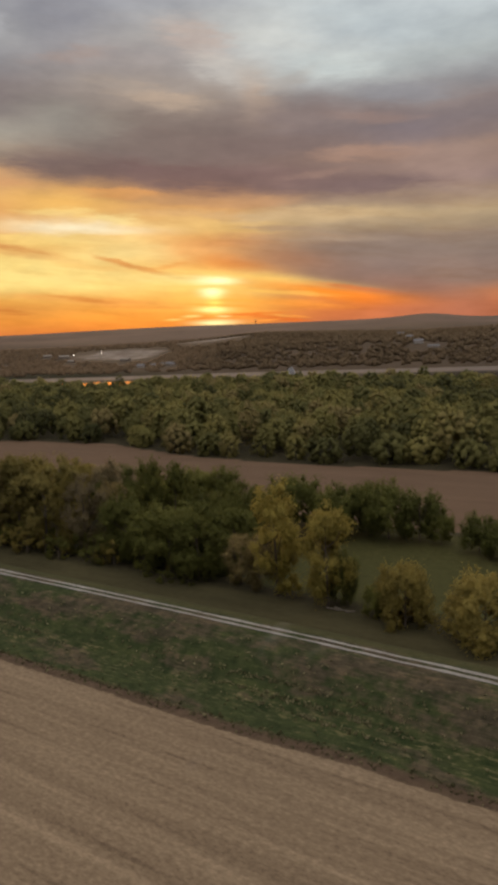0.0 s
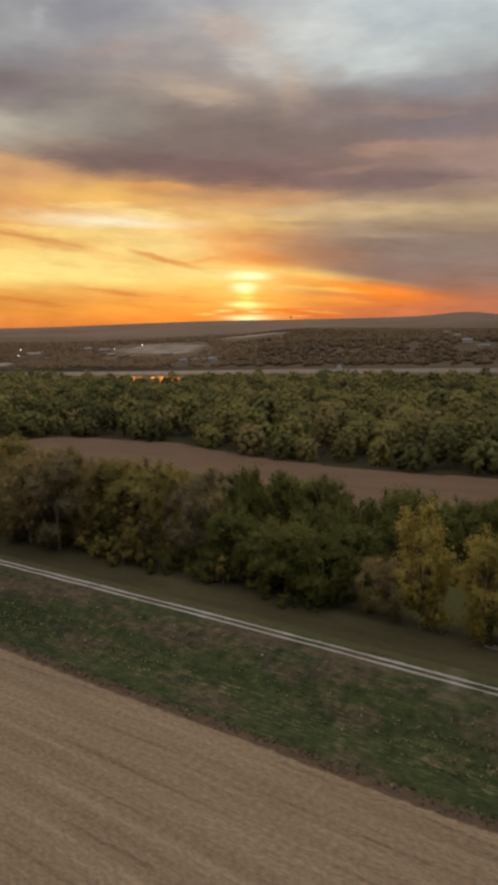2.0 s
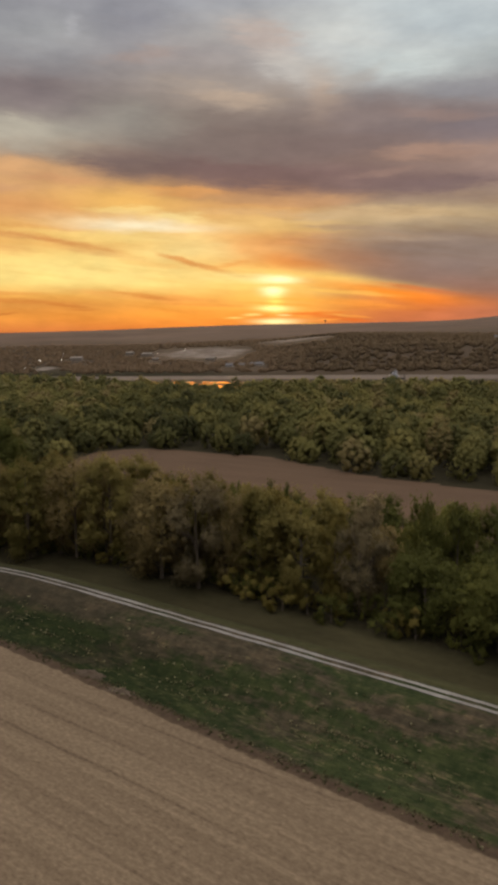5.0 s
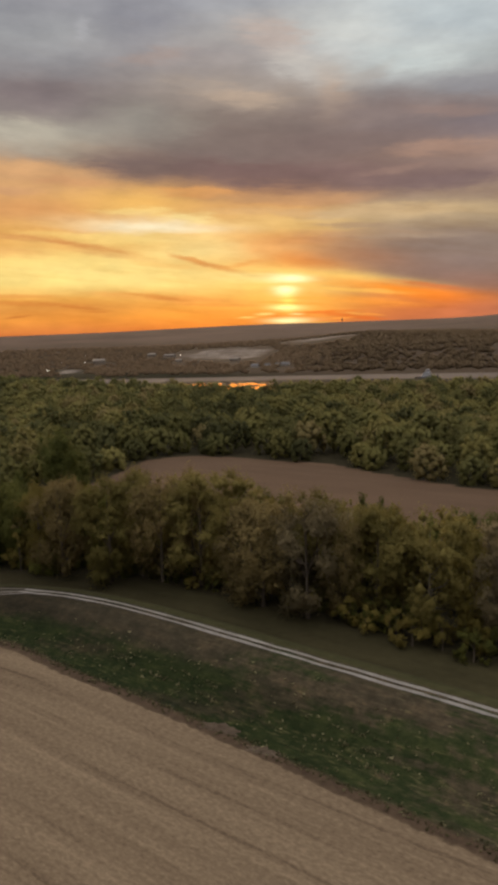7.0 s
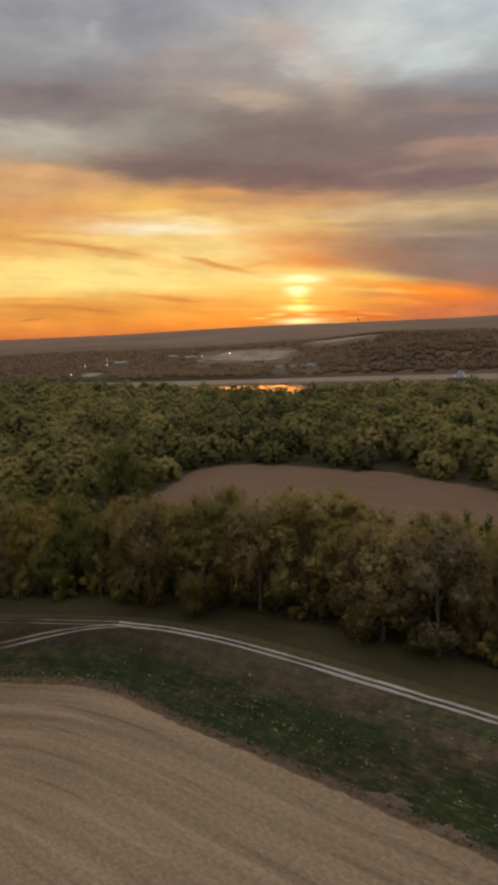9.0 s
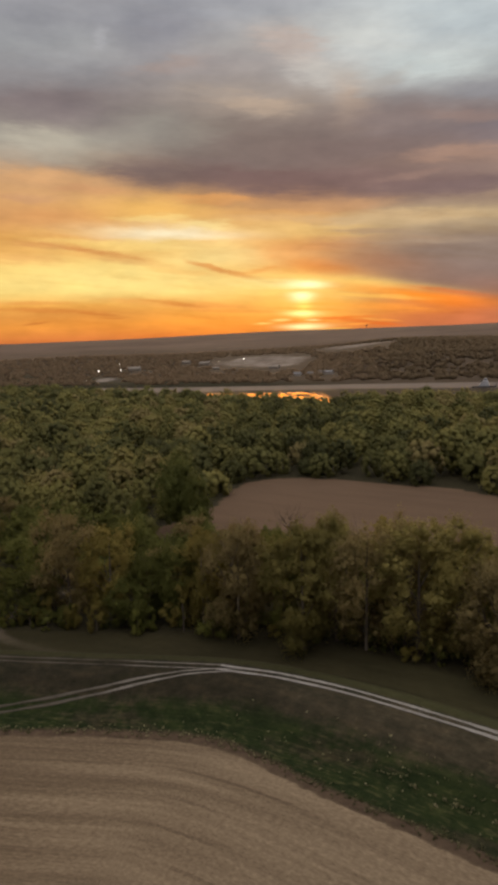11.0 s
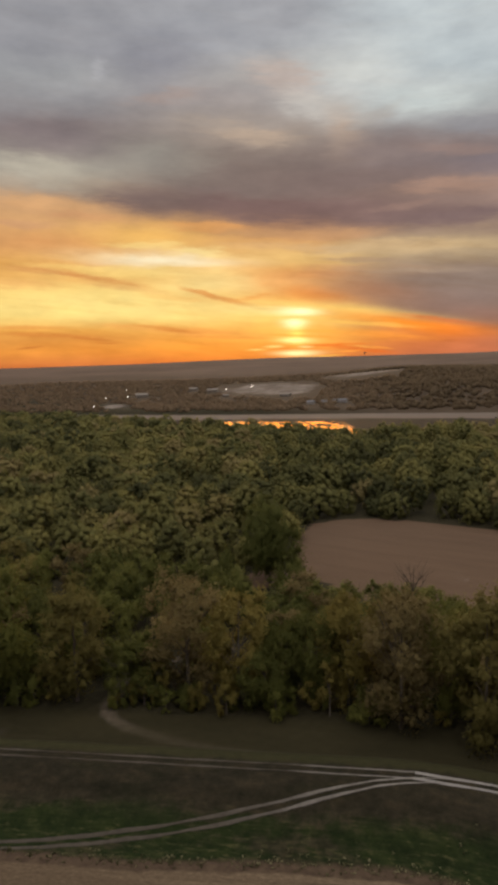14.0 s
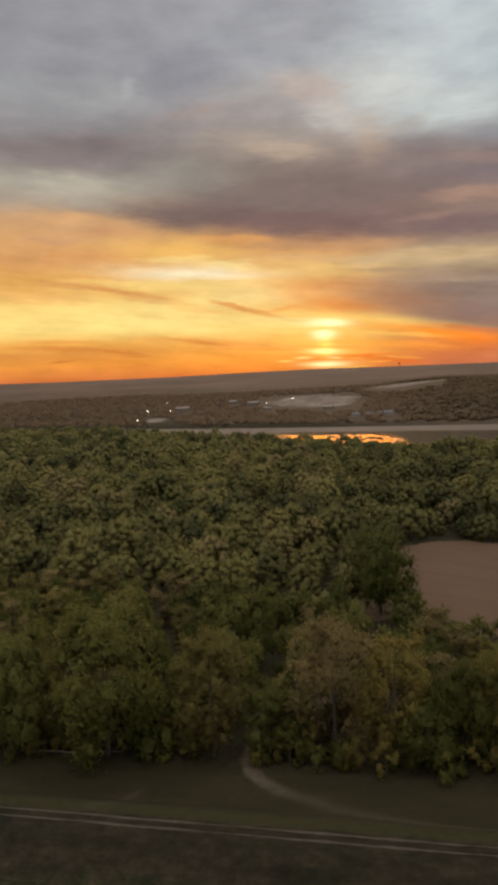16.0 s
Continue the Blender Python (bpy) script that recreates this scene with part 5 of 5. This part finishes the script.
for x, y, sx, sy, wall, roof, turn in ((-356, 1290, 17, 9, 5.5, 3.0, 12), (-322, 1262, 20, 7, 3.0, 1.6, 8), (-470, 1560, 14, 9, 5.5, 3.0, 20), (-404, 1400, 13, 8, 5.0, 2.6, -10)):
    gable("house", x, y, sx, sy, wall, roof, turn, HOUSE_WALL, GREY_ROOF, 4, "white gabled house with a grey roof on the wooded bluff", "house")
for x, y, sx, sy, wall, roof, turn in ((-822, 1078, 13, 8, 4.0, 2.4, 15), (-803, 1090, 10, 7, 3.6, 2.0, 30), (-776, 1108, 15, 8, 4.2, 2.6, 10), (-790, 1104, 9, 7, 3.6, 2.2, -15)):
    gable("house", x, y, sx, sy, wall, roof, turn, HOUSE_WALL, GREY_ROOF, 3, "small pale house on the far river bank", "house", )
for x, y, sx, sy, wall, roof, turn in ((-1249, 1108, 26, 14, 6, 3, 40), (-1167, 1246, 24, 12, 5, 2.5, 20), (-1060, 1150, 13, 8, 4, 2, 35), (-936, 1176, 20, 10, 4.5, 2.5, 10), (-1240, 1268, 18, 10, 4.5, 2.5, 25)):
    gable("industrial_shed", x, y, sx, sy, wall, roof, turn, SHEET, SHEET, 2, "pale sheet-metal shed at the quarry works", "shed")


def lamp_post(x, y, tall):
    root = new("lamp_post")
    root.matrix_basis = pose(x, y, ground_z(x, y), 0, 0, 30)
    v, f = tube([(0, 0, -0.5), (0, 0, tall * 0.6), (0, 0, tall)], (0.22, 0.18, 0.12), 6)
    mesh_object("pole", v, f, POLE, root)
    v, f = tube([(0, 0, tall), (0.9, 0, tall + 0.5), (1.8, 0, tall + 0.5)], (0.10, 0.09, 0.08), 5)
    mesh_object("arm", v, f, POLE, root)
    bm = bmesh.new()
    bmesh.ops.create_icosphere(bm, subdivisions=2, radius=0.75, matrix=pose(1.8, 0, tall + 0.1) @ Matrix.Diagonal((1.2, 0.8, 0.55, 1)))
    part("lamp", bm, mb, root, "lit white lamp head")
    return tagged(root, "tall lit lamp post at the far river landing", "lamp post", "lamps at the works")


for x, y, tall in ((-1262, 1015, 11), (-1330, 1141, 12), (-1224, 1041, 10), (-1099, 1199, 11), (-1086, 1278, 11), (-1178, 905, 9)):
    lamp_post(x, y, tall)


def water_tower(x, y):
    root = new("water_tower")
    z = ground_z(x, y)
    root.matrix_basis = pose(x, y, z)
    v, f = tube([(0, 0, -1), (0, 0, 2), (0, 0, 14), (0, 0, 17)], (3.0, 1.5, 1.2, 2.2), 12)
    mesh_object("stem", v, f, DARK_STEEL, root, smooth_faces=True)
    bm = bmesh.new()
    bmesh.ops.create_uvsphere(bm, u_segments=20, v_segments=12, radius=6.0, matrix=pose(0, 0, 20) @ Matrix.Diagonal((1.1, 1.1, 0.8, 1)))
    part("tank", bm, DARK_STEEL, root)
    return tagged(root, "dark water tower on the far ridge", "water tower")


water_tower(-2192, 4107)

# bare dead tree at the edge of the far field
dead = tree("grey", 20, 13, 7.0, 903, 0, 16, 0.6, 0.6, 0.3, False, True, 8, "bare dead tree with forked grey limbs", "tree")
dead.matrix_basis = pose(-274, 191, 0, 0, 0, 40)


def fallen_log(points, radius, label):
    rnd = np.random.RandomState(int(abs(points[0][0])))
    p = [(x, y, ground_z(x, y) + radius * 0.8 + rnd.uniform(0, 0.1)) for x, y in points]
    v, f = tube(p, [radius * k for k in np.linspace(1.1, 0.5, len(p))], 7)
    ob = mesh_object("fallen_log", v, f, PALE_BARK, smooth_faces=True)
    return tagged(ob, label, "log", "logs at the wood's edge")


fallen_log([(-352, 90.5), (-348, 93.4), (-344, 95.2), (-340, 98.4), (-336, 100.9)], 0.30, "long pale fallen trunk lying at the wood's edge")
fallen_log([(-331, 107), (-329.8, 108.6), (-328.6, 110.2)], 0.24, "short pale fallen log beside the brush")
for k, pts in enumerate((((-58, 136.4), (-55.5, 136.0), (-53, 136.6)), ((-56.5, 137.2), (-54, 136.2)), ((-53.5, 135.6), (-51.6, 136.8)))):
    fallen_log(pts, 0.22, "grey drift log in a pile below the trees")


def heap(x, y, sx, sy, sz, turn, seed):
    """A low uneven heap of earth."""
    rnd = np.random.RandomState(seed)
    n, m = 28, 14
    u, w = np.meshgrid(np.linspace(-1, 1, n), np.linspace(-1, 1, m))
    r = np.sqrt(u ** 2 + w ** 2)
    z = sz * np.clip(1 - r * (1 + 0.35 * np.sin(7 * np.arctan2(w, u)) * np.cos(3 * u)), 0, 1) ** 0.8 * (1 + 0.5 * np.sin(5 * u + 1) * np.cos(6 * w)) + rnd.normal(0, 0.05 * sz, u.shape) * (r < 0.95)
    a = radians(turn)
    X = x + sx * u * math.cos(a) - sy * w * math.sin(a)
    Y = y + sx * u * math.sin(a) + sy * w * math.cos(a)
    Z = height(X, Y) + z - 0.06
    i = np.arange(u.size).reshape(u.shape)
    ob = mesh_object("earth_mound", np.stack([X, Y, Z], -1).reshape(-1, 3), np.stack([i[:-1, :-1], i[:-1, 1:], i[1:, 1:], i[1:, :-1]], -1).reshape(-1, 4), EARTH, smooth_faces=True)
    return tagged(ob, "low heap of bare brown earth at the field's edge", "earth mound")


EARTH = gravel("bare_earth", (0.07, 0.051, 0.036), (0.14, 0.104, 0.072))
heap(-169.5, 97.2, 3.6, 1.3, 0.8, 8, 5)
heap(-160, 95.4, 3.0, 1.1, 0.4, 10, 6)
